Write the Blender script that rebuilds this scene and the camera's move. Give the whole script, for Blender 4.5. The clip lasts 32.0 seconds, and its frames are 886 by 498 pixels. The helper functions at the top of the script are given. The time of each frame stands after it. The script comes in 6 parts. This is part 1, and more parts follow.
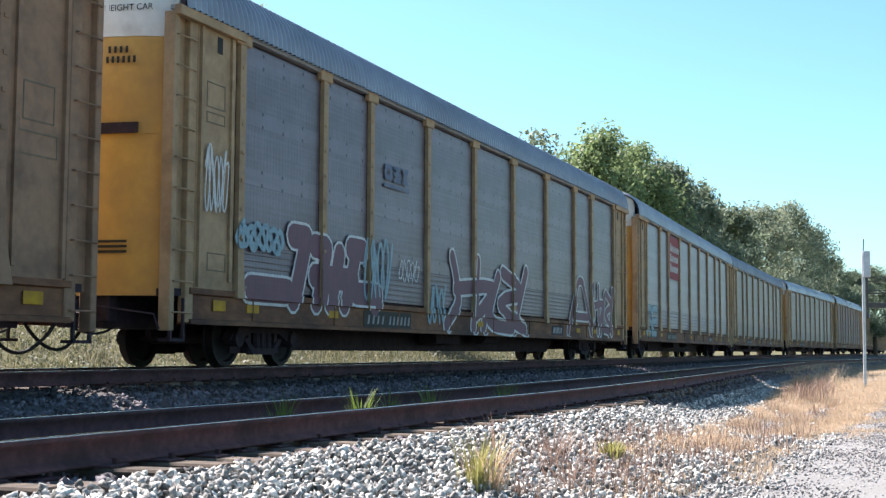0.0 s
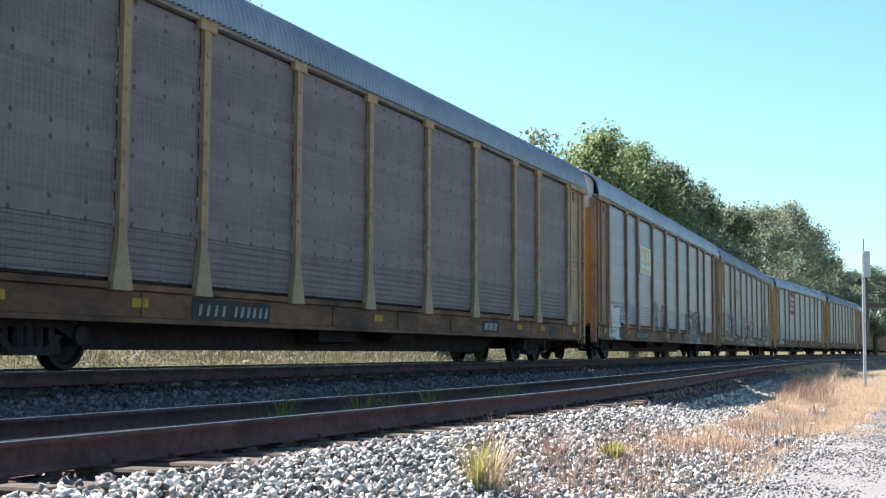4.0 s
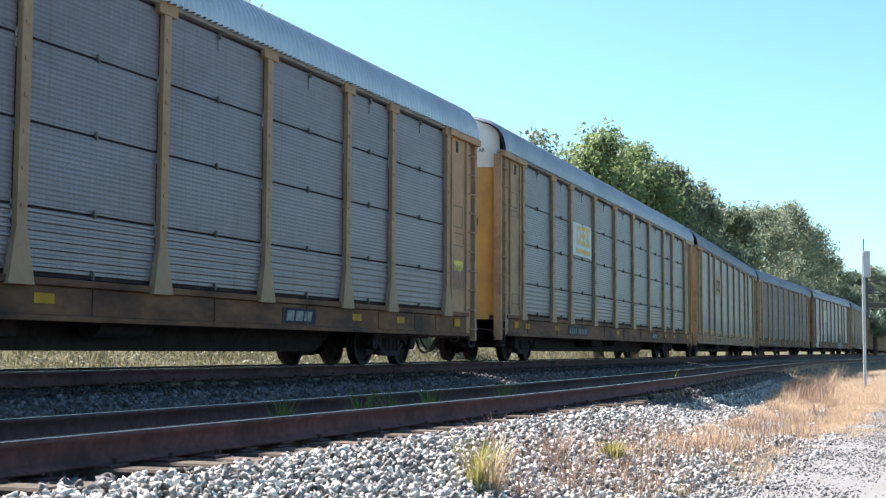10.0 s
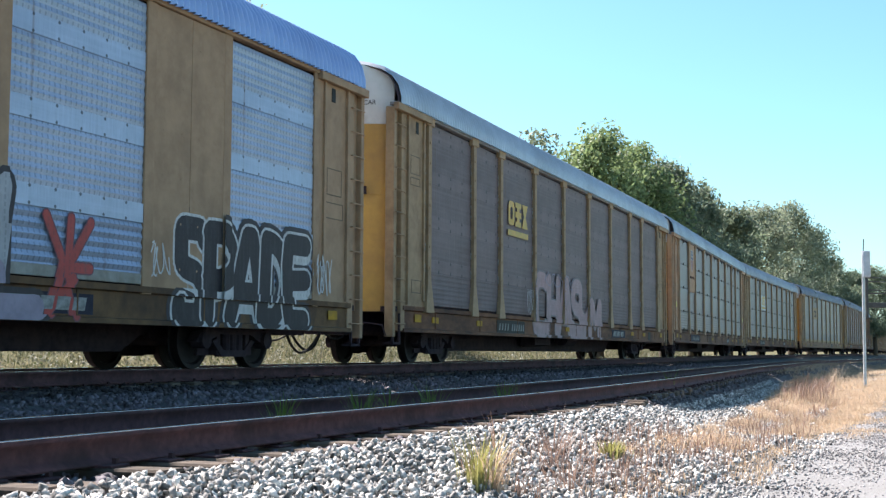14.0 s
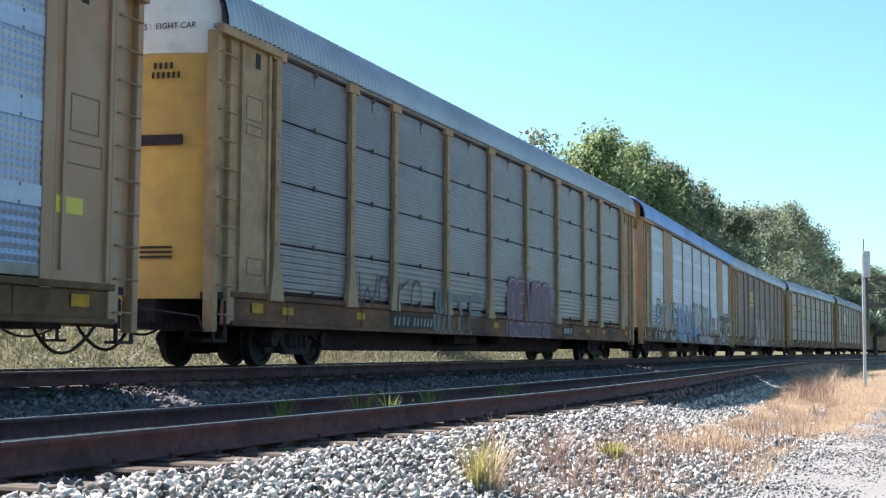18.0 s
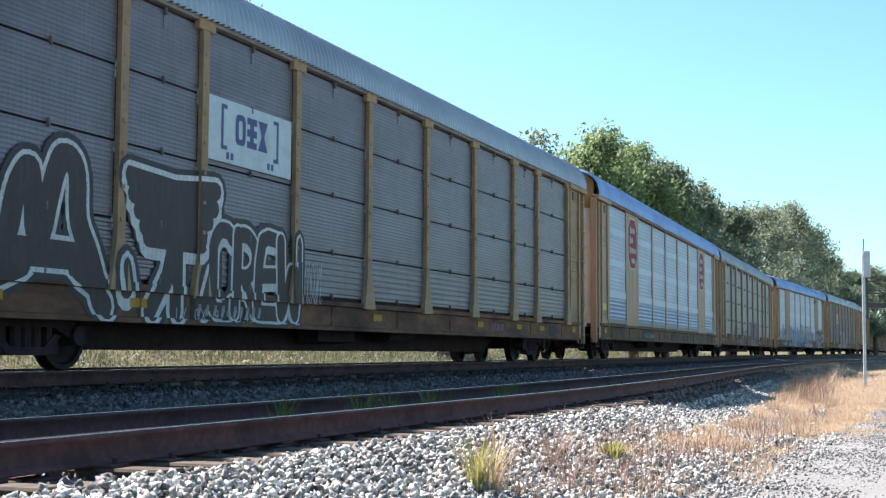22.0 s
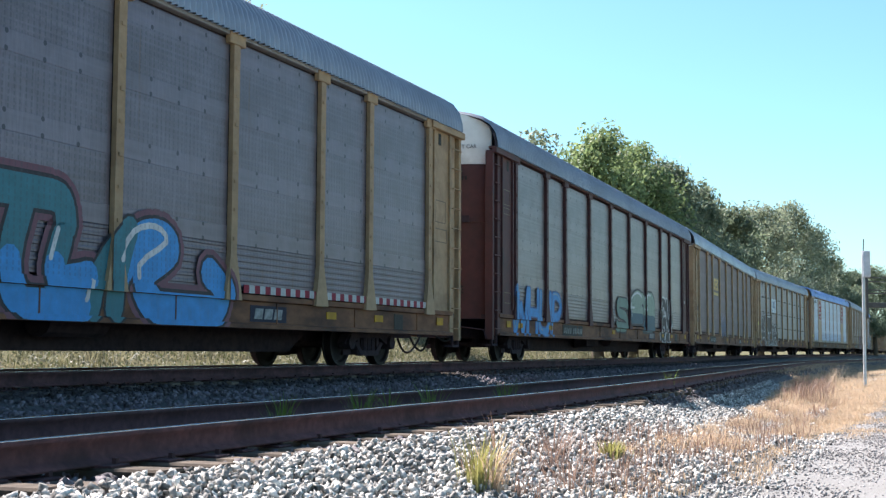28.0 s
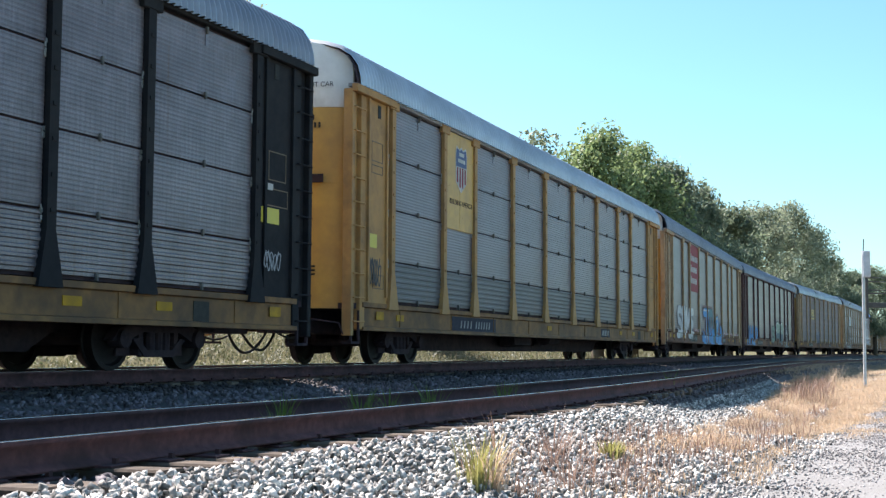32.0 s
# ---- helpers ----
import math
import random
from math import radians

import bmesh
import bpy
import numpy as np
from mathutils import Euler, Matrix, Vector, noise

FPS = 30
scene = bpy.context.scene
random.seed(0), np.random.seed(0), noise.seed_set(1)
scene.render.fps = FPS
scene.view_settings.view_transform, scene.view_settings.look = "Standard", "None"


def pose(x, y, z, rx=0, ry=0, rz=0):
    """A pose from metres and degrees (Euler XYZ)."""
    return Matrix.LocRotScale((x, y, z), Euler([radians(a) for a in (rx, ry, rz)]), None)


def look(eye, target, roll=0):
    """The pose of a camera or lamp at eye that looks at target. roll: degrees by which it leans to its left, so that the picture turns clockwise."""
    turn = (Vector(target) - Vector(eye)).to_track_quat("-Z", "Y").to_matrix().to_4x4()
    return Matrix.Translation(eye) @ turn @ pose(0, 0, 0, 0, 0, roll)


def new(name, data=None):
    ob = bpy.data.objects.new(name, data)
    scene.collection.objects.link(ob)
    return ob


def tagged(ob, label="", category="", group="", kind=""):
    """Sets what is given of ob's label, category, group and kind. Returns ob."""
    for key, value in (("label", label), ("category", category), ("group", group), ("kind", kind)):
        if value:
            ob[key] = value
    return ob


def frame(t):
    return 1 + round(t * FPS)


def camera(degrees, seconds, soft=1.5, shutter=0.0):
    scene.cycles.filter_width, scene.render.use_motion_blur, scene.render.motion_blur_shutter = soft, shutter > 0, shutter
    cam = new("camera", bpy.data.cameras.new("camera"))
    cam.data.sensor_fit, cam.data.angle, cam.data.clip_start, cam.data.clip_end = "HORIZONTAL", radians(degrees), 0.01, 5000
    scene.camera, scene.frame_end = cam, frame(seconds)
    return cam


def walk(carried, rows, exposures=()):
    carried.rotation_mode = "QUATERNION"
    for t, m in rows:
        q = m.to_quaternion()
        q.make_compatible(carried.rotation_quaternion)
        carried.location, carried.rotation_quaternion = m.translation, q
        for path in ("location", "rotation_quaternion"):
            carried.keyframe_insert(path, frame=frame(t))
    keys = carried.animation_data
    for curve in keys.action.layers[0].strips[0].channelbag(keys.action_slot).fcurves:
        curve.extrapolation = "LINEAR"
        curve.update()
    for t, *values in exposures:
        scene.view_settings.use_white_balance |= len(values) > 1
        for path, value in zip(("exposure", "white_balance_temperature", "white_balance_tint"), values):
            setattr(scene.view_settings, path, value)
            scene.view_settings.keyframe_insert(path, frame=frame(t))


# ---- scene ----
cam = camera(37.97, 32.0, soft=1.35)
EYE = Vector((0.0, 0.0, 0.252))
HEAD, TILT = 0.38634, 0.0796
AIM = Vector((math.cos(TILT) * math.cos(HEAD), math.cos(TILT) * math.sin(HEAD), math.sin(TILT)))
walk(cam, [(0.0, look(EYE, EYE + AIM, 0.272)), (32.0, look(EYE, EYE + AIM, 0.272))], [(0.0, 1.66, 6270, 16), (32.0, 1.66, 6270, 16)])

# ---- light: sun behind the train, clear sky ----
SUN_EL, SUN_AZ = radians(44.9), math.atan2(0.42, 1.0)
world = bpy.data.worlds.new("sky")
scene.world = world
world.use_nodes = True
nt = world.node_tree
sky = nt.nodes.new("ShaderNodeTexSky")
sky.sky_type = "NISHITA"
sky.sun_disc = False
sky.sun_elevation, sky.sun_rotation = SUN_EL, SUN_AZ
sky.air_density, sky.dust_density, sky.ozone_density = 1.0, 0.6, 1.0
tone = nt.nodes.new("ShaderNodeMix")
tone.data_type, tone.blend_type = "RGBA", "MULTIPLY"
tone.inputs[0].default_value = 1.0
tone.inputs[7].default_value = (0.80, 1.15, 1.165, 1)
nt.links.new(sky.outputs[0], tone.inputs[6])
nt.links.new(tone.outputs[2], nt.nodes["Background"].inputs[0])
nt.nodes["Background"].inputs[1].default_value = 0.0585
sun_data = bpy.data.lights.new("sun", "SUN")
sun_data.energy, sun_data.angle, sun_data.color = 5.0, radians(0.53), (1.0, 0.95, 0.87)
sun = new("sun", sun_data)
sun_to = Vector((math.sin(SUN_AZ) * math.cos(SUN_EL), math.cos(SUN_AZ) * math.cos(SUN_EL), math.sin(SUN_EL)))
sun.matrix_world = look(sun_to * 80, (0, 0, 0))

# ---- plan: the line of the train's side, in metres along it ----
FACE = 9.817                 # camera to the side of the cars
HALF = 1.52                  # half a car's width
PITCH = 28.55                # car to car over the couplers
RAIL_Z, RISE = -0.03, 0.00155   # rail top, and its climb per metre
STEP = 0.5
S_AX = np.arange(-520, 1200, STEP)
K_AX = np.interp(S_AX, [0, 30, 60, 90, 120, 150, 190, 230, 280, 340, 380], [.0002, .00114, .0011, -.00364, .00029, .00209, .00015, -.0004, -.00026, -.00019, 0])
K_AX[S_AX < 0] = 0
PSI = np.cumsum(K_AX) * STEP
PX = np.cumsum(np.cos(PSI)) * STEP
PY = np.cumsum(np.sin(PSI)) * STEP
i0 = int(np.argmin(abs(S_AX)))
PX -= PX[i0]
PY += FACE - PY[i0]


def on_path(s, lat=0.0):
    """Place at s along the train's side line, lat metres beyond it."""
    a = np.interp(s, S_AX, PSI)
    return float(np.interp(s, S_AX, PX) - math.sin(a) * lat), float(np.interp(s, S_AX, PY) + math.cos(a) * lat)


def face_y(x):
    return np.interp(x, PX, PY)


def near_shift(x):
    """How far the near track has drawn in towards the train's track."""
    a = np.clip(np.asarray(x, float) - 14, 0, 32)
    return 0.05 * a * a / (a + 4)


# ---- mesh helpers ----
class Build:
    def __init__(self):
        self.v, self.f = [], []

    def add(self, verts, faces):
        n = len(self.v)
        self.v += [tuple(p) for p in verts]
        self.f += [tuple(i + n for i in q) for q in faces]
        return self

    def box(self, x0, x1, y0, y1, z0, z1, c=0.0):
        """A box; c: width of the chamfer on all edges."""
        if c <= 0:
            v = [(x, y, z) for x in (x0, x1) for y in (y0, y1) for z in (z0, z1)]
            return self.add(v, [(0, 1, 3, 2), (4, 6, 7, 5), (0, 4, 5, 1), (2, 3, 7, 6), (0, 2, 6, 4), (1, 5, 7, 3)])
        bm = bmesh.new()
        bmesh.ops.create_cube(bm, size=1)
        for q in bm.verts:
            q.co = ((x0 + x1) / 2 + q.co.x * (x1 - x0), (y0 + y1) / 2 + q.co.y * (y1 - y0), (z0 + z1) / 2 + q.co.z * (z1 - z0))
        bmesh.ops.bevel(bm, geom=bm.edges[:], offset=c, segments=1, affect="EDGES")
        bm.verts.index_update()
        self.add([q.co for q in bm.verts], [[q.index for q in fc.verts] for fc in bm.faces])
        bm.free()
        return self

    def sweep(self, prof, x0, x1, closed=True, ends=True, axis=0):
        """A profile of (u, w) pairs drawn along an axis (0: profile is y, z; 1: profile is x, z; 2: profile is x, y)."""
        n = len(prof)
        put = (lambda a, u, w: (a, u, w)) if axis == 0 else (lambda a, u, w: (u, a, w)) if axis == 1 else (lambda a, u, w: (u, w, a))
        v = [put(a, u, w) for a in (x0, x1) for u, w in prof]
        f = [(i, (i + 1) % n, n + (i + 1) % n, n + i) for i in range(n if closed else n - 1)]
        if closed and ends:
            f += [tuple(range(n))[::-1], tuple(range(n, 2 * n))]
        return self.add(v, f)

    def rod(self, a, b, r, n=8, r2=None):
        a, b = Vector(a), Vector(b)
        d = (b - a).normalized()
        u = d.orthogonal().normalized()
        w = d.cross(u)
        r2 = r if r2 is None else r2
        v = [a + (u * math.cos(2 * math.pi * i / n) + w * math.sin(2 * math.pi * i / n)) * r for i in range(n)]
        v += [b + (u * math.cos(2 * math.pi * i / n) + w * math.sin(2 * math.pi * i / n)) * r2 for i in range(n)]
        return self.add(v, [(i, (i + 1) % n, n + (i + 1) % n, n + i) for i in range(n)] + [tuple(range(n))[::-1], tuple(range(n, 2 * n))])

    def tube(self, pts, r, n=7):
        """One bent tube through the points."""
        pts = [Vector(q) for q in pts]
        v, k = [], len(pts)
        u = (pts[1] - pts[0]).orthogonal().normalized()
        for i, q in enumerate(pts):
            d = (pts[min(i + 1, k - 1)] - pts[max(i - 1, 0)]).normalized()
            u = (u - d * u.dot(d)).normalized()
            w = d.cross(u)
            v += [q + (u * math.cos(2 * math.pi * a / n) + w * math.sin(2 * math.pi * a / n)) * r for a in range(n)]
        f = [(i * n + a, i * n + (a + 1) % n, (i + 1) * n + (a + 1) % n, (i + 1) * n + a) for i in range(k - 1) for a in range(n)]
        return self.add(v, f + [tuple(range(n))[::-1], tuple(range((k - 1) * n, k * n))])

    def mesh(self, name, mat, smooth=False):
        me = bpy.data.meshes.new(name)
        me.from_pydata(self.v, [], self.f)
        bm = bmesh.new()
        bm.from_mesh(me)
        bmesh.ops.recalc_face_normals(bm, faces=bm.faces[:])
        bm.to_mesh(me)
        bm.free()
        me.materials.append(mat)
        if smooth:
            me.shade_smooth()
            me.set_sharp_from_angle(angle=radians(38))
        return me


def part(name, mesh, parent, m=None, label="", kind=""):
    ob = new(name, mesh)
    ob.parent = parent
    if m is not None:
        ob.matrix_basis = m
    return tagged(ob, label=label, kind=kind)


def soup(name, verts, faces, mat, smooth=False):
    """A mesh of very many loose pieces from numpy arrays (quads or triangles)."""
    me = bpy.data.meshes.new(name)
    verts = np.asarray(verts, np.float32)
    faces = np.asarray(faces, np.int32)
    k = faces.shape[1]
    me.vertices.add(len(verts))
    me.vertices.foreach_set("co", verts.ravel())
    me.loops.add(faces.size)
    me.loops.foreach_set("vertex_index", faces.ravel())
    me.polygons.add(len(faces))
    me.polygons.foreach_set("loop_start", np.arange(len(faces), dtype=np.int32) * k)
    me.update(calc_edges=True)
    me.validate()
    me.materials.append(mat)
    if smooth:
        me.shade_smooth()
    return me


# ---- materials ----
def nodes_of(name):
    m = bpy.data.materials.new(name)
    m.use_nodes = True
    return m, m.node_tree, m.node_tree.nodes["Principled BSDF"]


def link(tree, a, b):
    tree.links.new(a, b)


def noise_node(tree, vec, scale, detail=5, rough=0.6):
    n = tree.nodes.new("ShaderNodeTexNoise")
    n.inputs["Scale"].default_value, n.inputs["Detail"].default_value, n.inputs["Roughness"].default_value = scale, detail, rough
    link(tree, vec, n.inputs["Vector"])
    return n


def ramp(tree, fac, stops):
    r = tree.nodes.new("ShaderNodeValToRGB")
    el = r.color_ramp.elements
    while len(el) < len(stops):
        el.new(0.5)
    for e, (p, c) in zip(el, stops):
        e.position, e.color = p, (*c, 1) if len(c) == 3 else c
    link(tree, fac, r.inputs[0])
    return r


def mixc(tree, fac, a, b, mode="MIX"):
    m = tree.nodes.new("ShaderNodeMix")
    m.data_type, m.blend_type = "RGBA", mode
    for sock, val in ((m.inputs[0], fac), (m.inputs[6], a), (m.inputs[7], b)):
        if isinstance(val, (int, float)):
            sock.default_value = val
        elif isinstance(val, tuple):
            sock.default_value = (*val, 1)
        else:
            link(tree, val, sock)
    return m.outputs[2]


def maths(tree, op, a, b=0.0, c=0.0):
    m = tree.nodes.new("ShaderNodeMath")
    m.operation = op
    for sock, val in zip(m.inputs, (a, b, c)):
        if isinstance(val, (int, float)):
            sock.default_value = val
        else:
            link(tree, val, sock)
    return m.outputs[0]


def coords(tree, stretch=(1, 1, 1), kind="Object"):
    tc = tree.nodes.new("ShaderNodeTexCoord")
    mp = tree.nodes.new("ShaderNodeMapping")
    mp.inputs["Scale"].default_value = stretch
    link(tree, tc.outputs[kind], mp.inputs[0])
    return mp.outputs[0]


def bump(tree, bs, height, strength, dist):
    b = tree.nodes.new("ShaderNodeBump")
    b.inputs["Strength"].default_value, b.inputs["Distance"].default_value = strength, dist
    link(tree, height, b.inputs["Height"])
    link(tree, b.outputs[0], bs.inputs["Normal"])


def surf(name, a, b, scale=3.0, rough=0.7, metal=0.0, dirt=None, dirt_scale=0.8, bumps=0.15, bump_scale=40, stretch=(1, 1, 1), vary=0.0, island=False):
    """Two tones by a fine noise, dirt by a coarse one, fine relief."""
    m, t, bs = nodes_of(name)
    vec = coords(t, stretch)
    fine = noise_node(t, vec, scale)
    col = mixc(t, ramp(t, fine.outputs[0], [(0.35, (0, 0, 0)), (0.65, (1, 1, 1))]).outputs[0], a, b)
    if dirt:
        big = noise_node(t, vec, dirt_scale, 4, 0.65)
        col = mixc(t, ramp(t, big.outputs[0], [(0.45, (0, 0, 0)), (0.72, (1, 1, 1))]).outputs[0], col, dirt)
    if vary:
        if island:
            g = t.nodes.new("ShaderNodeNewGeometry")
            rnd = g.outputs["Random Per Island"]
        else:
            rnd = t.nodes.new("ShaderNodeObjectInfo").outputs["Random"]
        hsv = t.nodes.new("ShaderNodeHueSaturation")
        link(t, maths(t, "MULTIPLY_ADD", rnd, 2 * vary, 1 - vary), hsv.inputs["Value"])
        link(t, col, hsv.inputs["Color"])
        col = hsv.outputs[0]
    link(t, col, bs.inputs["Base Color"])
    bs.inputs["Roughness"].default_value, bs.inputs["Metallic"].default_value = rough, metal
    bs.inputs["Specular IOR Level"].default_value = 0.2 if rough >= 0.55 else 0.5
    if bumps:
        bump(t, bs, noise_node(t, vec, bump_scale, 3).outputs[0], bumps, 0.01)
    return m


def slots(t, tc):
    """1 on the columns of punched slots, 0 between."""
    col = maths(t, "LESS_THAN", maths(t, "PINGPONG", tc.outputs[0], 0.05), 0.014)
    row = maths(t, "GREATER_THAN", maths(t, "PINGPONG", tc.outputs[2], 0.04), 0.014)
    return maths(t, "MULTIPLY", col, row)


def panel_mat(name, a, b, dots, grime, rough=0.4, metal=0.45, mesh=0.3):
    """Galvanised steel screen: streaks of weather, a grid of punched holes, grime rising from the sill."""
    m, t, bs = nodes_of(name)
    vec = coords(t)
    tc = t.nodes.new("ShaderNodeSeparateXYZ")
    link(t, vec, tc.inputs[0])
    streak = noise_node(t, coords(t, (9, 1, 0.8)), 2.4, 6, 0.75)
    col = mixc(t, ramp(t, streak.outputs[0], [(0.32, (0, 0, 0)), (0.7, (1, 1, 1))]).outputs[0], a, b)
    blot = noise_node(t, vec, 0.55, 5, 0.7)
    col = mixc(t, ramp(t, blot.outputs[0], [(0.42, (0, 0, 0)), (0.75, (1, 1, 1))]).outputs[0], col, grime)
    seam = noise_node(t, coords(t, (0.3, 1, 9)), 1.6, 3, 0.5)
    col = mixc(t, ramp(t, seam.outputs[0], [(0.45, (0, 0, 0)), (0.8, (0.5, 0.5, 0.5))]).outputs[0], col, b)
    rust = noise_node(t, coords(t, (3.2, 1, 0.22)), 1.9, 3, 0.5)
    col = mixc(t, ramp(t, rust.outputs[0], [(0.66, (0, 0, 0)), (0.76, (0.55, 0.55, 0.55))]).outputs[0], col, (0.15, 0.085, 0.055))
    # columns of small slots
    holes = maths(t, "MULTIPLY", slots(t, tc), mesh)
    if dots:
        lap = maths(t, "LESS_THAN", maths(t, "PINGPONG", maths(t, "SUBTRACT", tc.outputs[2], dots[1]), dots[2] / 2), 0.125)
        holes = maths(t, "MULTIPLY", holes, maths(t, "SUBTRACT", 1.0, lap))
        col = mixc(t, maths(t, "MULTIPLY", lap, 0.12), col, tuple(q * 1.2 for q in b))
    col = mixc(t, holes, col, (0.04, 0.042, 0.048))
    # pairs of bolt holes along each lap
    if dots:
        fx = maths(t, "PINGPONG", tc.outputs[0], dots[0] / 2)
        fz = maths(t, "SUBTRACT", maths(t, "PINGPONG", maths(t, "SUBTRACT", tc.outputs[2], dots[1]), dots[2] / 2), 0.10)
        d = maths(t, "SQRT", maths(t, "ADD", maths(t, "MULTIPLY", fx, fx), maths(t, "MULTIPLY", fz, fz)))
        hole = maths(t, "LESS_THAN", d, dots[3])
        col = mixc(t, maths(t, "MULTIPLY", hole, 0.8), col, (0.03, 0.03, 0.035))
    link(t, col, bs.inputs["Base Color"])
    bs.inputs["Metallic"].default_value = metal
    link(t, maths(t, "MULTIPLY_ADD", streak.outputs[0], 0.25, rough - 0.1), bs.inputs["Roughness"])
    bump(t, bs, noise_node(t, vec, 25, 3).outputs[0], 0.08, 0.01)
    return m


TAN = surf("weathered_yellow_paint", (0.400, 0.268, 0.156), (0.330, 0.220, 0.128), 6, 0.6, 0, (0.200, 0.128, 0.076), 1.3, 0.1)
BROWN_TAN = surf("faded_mauve_tan_paint", (0.345, 0.215, 0.135), (0.31, 0.185, 0.105), 2.2, 0.5, 0, (0.25, 0.135, 0.055), 0.45, 0.06)
BROWN_SILL = surf("grimy_brown_sill_paint", (0.170, 0.098, 0.047), (0.111, 0.064, 0.034), 5, 0.7, 0, (0.043, 0.027, 0.022), 0.9, 0.12)
YELLOW = surf("yellow_paint", (0.58, 0.34, 0.075), (0.50, 0.29, 0.068), 4, 0.5, 0, (0.38, 0.22, 0.07), 0.9, 0.06)
SILL = surf("dirty_sill_paint", (0.217, 0.102, 0.054), (0.138, 0.064, 0.037), 5, 0.7, 0, (0.048, 0.025, 0.021), 1.1, 0.12, 40, (0.6, 1, 1.4))
MAROON = surf("maroon_paint", (0.092, 0.036, 0.036), (0.072, 0.031, 0.032), 5, 0.6, 0, (0.05, 0.03, 0.03), 1.2, 0.1)
BLACKP = surf("black_paint", (0.010, 0.010, 0.013), (0.016, 0.016, 0.019), 5, 0.75, 0, (0.026, 0.025, 0.025), 1.2, 0.1)
PINKTAN = surf("faded_brown_paint", (0.40, 0.265, 0.165), (0.34, 0.222, 0.138), 5, 0.65, 0, (0.25, 0.16, 0.10), 1.2, 0.1)
WHITE = surf("white_paint", (0.72, 0.72, 0.70), (0.64, 0.64, 0.62), 4, 0.5, 0, (0.45, 0.43, 0.40), 1.1, 0.05)
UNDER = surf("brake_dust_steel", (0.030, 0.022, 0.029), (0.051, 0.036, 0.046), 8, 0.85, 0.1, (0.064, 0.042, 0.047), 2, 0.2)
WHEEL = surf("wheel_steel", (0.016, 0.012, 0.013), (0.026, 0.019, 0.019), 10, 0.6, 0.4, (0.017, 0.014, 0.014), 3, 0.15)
EAVE = surf("grey_eave_paint", (0.33, 0.33, 0.345), (0.27, 0.27, 0.28), 5, 0.6, 0.1, (0.20, 0.19, 0.185), 1.1, 0.08)
CLIP = surf("dull_clip_steel", (0.15, 0.14, 0.13), (0.20, 0.19, 0.175), 12, 0.7, 0.2, (0.09, 0.08, 0.07), 4, 0.1)
RUBBER = surf("hose_rubber", (0.012, 0.012, 0.012), (0.025, 0.024, 0.023), 20, 0.6, 0, None, 1, 0.1)
PANEL_A = panel_mat("grey_punched_screen", (0.117, 0.098, 0.117), (0.223, 0.184, 0.213), (0.66, 1.95, 0.9, 0.032), (0.093, 0.073, 0.073))
PANEL_D = panel_mat("brown_grey_punched_screen", (0.124, 0.092, 0.093), (0.233, 0.179, 0.182), (0.70, 1.95, 0.9, 0.036), (0.092, 0.064, 0.062), 0.6, 0.2)
PANEL_B = panel_mat("blue_grey_ribbed_screen", (0.145, 0.136, 0.158), (0.249, 0.220, 0.251), None, (0.114, 0.099, 0.103), 0.38, 0.5, 0.12)
PANEL_L = panel_mat("light_grey_ribbed_screen", (0.166, 0.150, 0.171), (0.266, 0.235, 0.261), None, (0.156, 0.132, 0.138), 0.38, 0.5, 0.12)
PANEL_C = panel_mat("bright_galvanised_screen", (0.291, 0.353, 0.468), (0.446, 0.517, 0.663), (0.46, 2.05, 1.0, 0.022), (0.252, 0.300, 0.392), 0.42, 0.4, 0.32)
ROOF = surf("galvanised_roof", (0.50, 0.515, 0.54), (0.58, 0.595, 0.62), 3, 0.42, 0.55, (0.40, 0.41, 0.43), 0.5, 0.05)
ROOF_D = surf("dark_galvanised_roof", (0.26, 0.275, 0.32), (0.32, 0.335, 0.38), 3, 0.5, 0.45, (0.22, 0.23, 0.26), 0.5, 0.05)
ROOF_M = surf("mid_galvanised_roof", (0.40, 0.415, 0.45), (0.46, 0.475, 0.51), 3, 0.45, 0.5, (0.33, 0.34, 0.37), 0.5, 0.05)
# Blue of the mirrored sky is put into this roof's base colour.
ROOF_B = surf("sky_blue_roof", (0.30, 0.42, 0.70), (0.36, 0.48, 0.74), 3, 0.4, 0.3, (0.25, 0.34, 0.58), 0.5, 0.05)
PANEL_P = panel_mat("pale_blue_grey_screen", (0.164, 0.151, 0.188), (0.288, 0.260, 0.315), (0.66, 1.95, 0.9, 0.026), (0.148, 0.134, 0.159))
PANEL_G = panel_mat("olive_grey_punched_screen", (0.149, 0.126, 0.134), (0.266, 0.219, 0.226), (0.66, 1.95, 0.9, 0.032), (0.092, 0.070, 0.067))
PANEL_K = panel_mat("grimy_ribbed_screen", (0.158, 0.142, 0.153), (0.287, 0.251, 0.270), None, (0.086, 0.069, 0.076), 0.38, 0.5, 0.15)
# Darker tone of ribbed screen, for one car's bottom row.
PANEL_S = panel_mat("dark_ribbed_screen", (0.075, 0.078, 0.095), (0.125, 0.126, 0.148), None, (0.06, 0.06, 0.065), 0.42, 0.45, 0.12)
DULL = surf("dull_tan_paint", (0.319, 0.189, 0.118), (0.262, 0.153, 0.096), 6, 0.65, 0, (0.148, 0.092, 0.065), 1.3, 0.1)
PEACH = surf("peach_tan_paint", (0.462, 0.270, 0.159), (0.410, 0.241, 0.138), 4, 0.6, 0, (0.315, 0.183, 0.117), 1.1, 0.05)
WARM = surf("warm_yellow_paint", (0.441, 0.241, 0.085), (0.378, 0.212, 0.085), 5, 0.6, 0, (0.210, 0.125, 0.064), 1.2, 0.1)
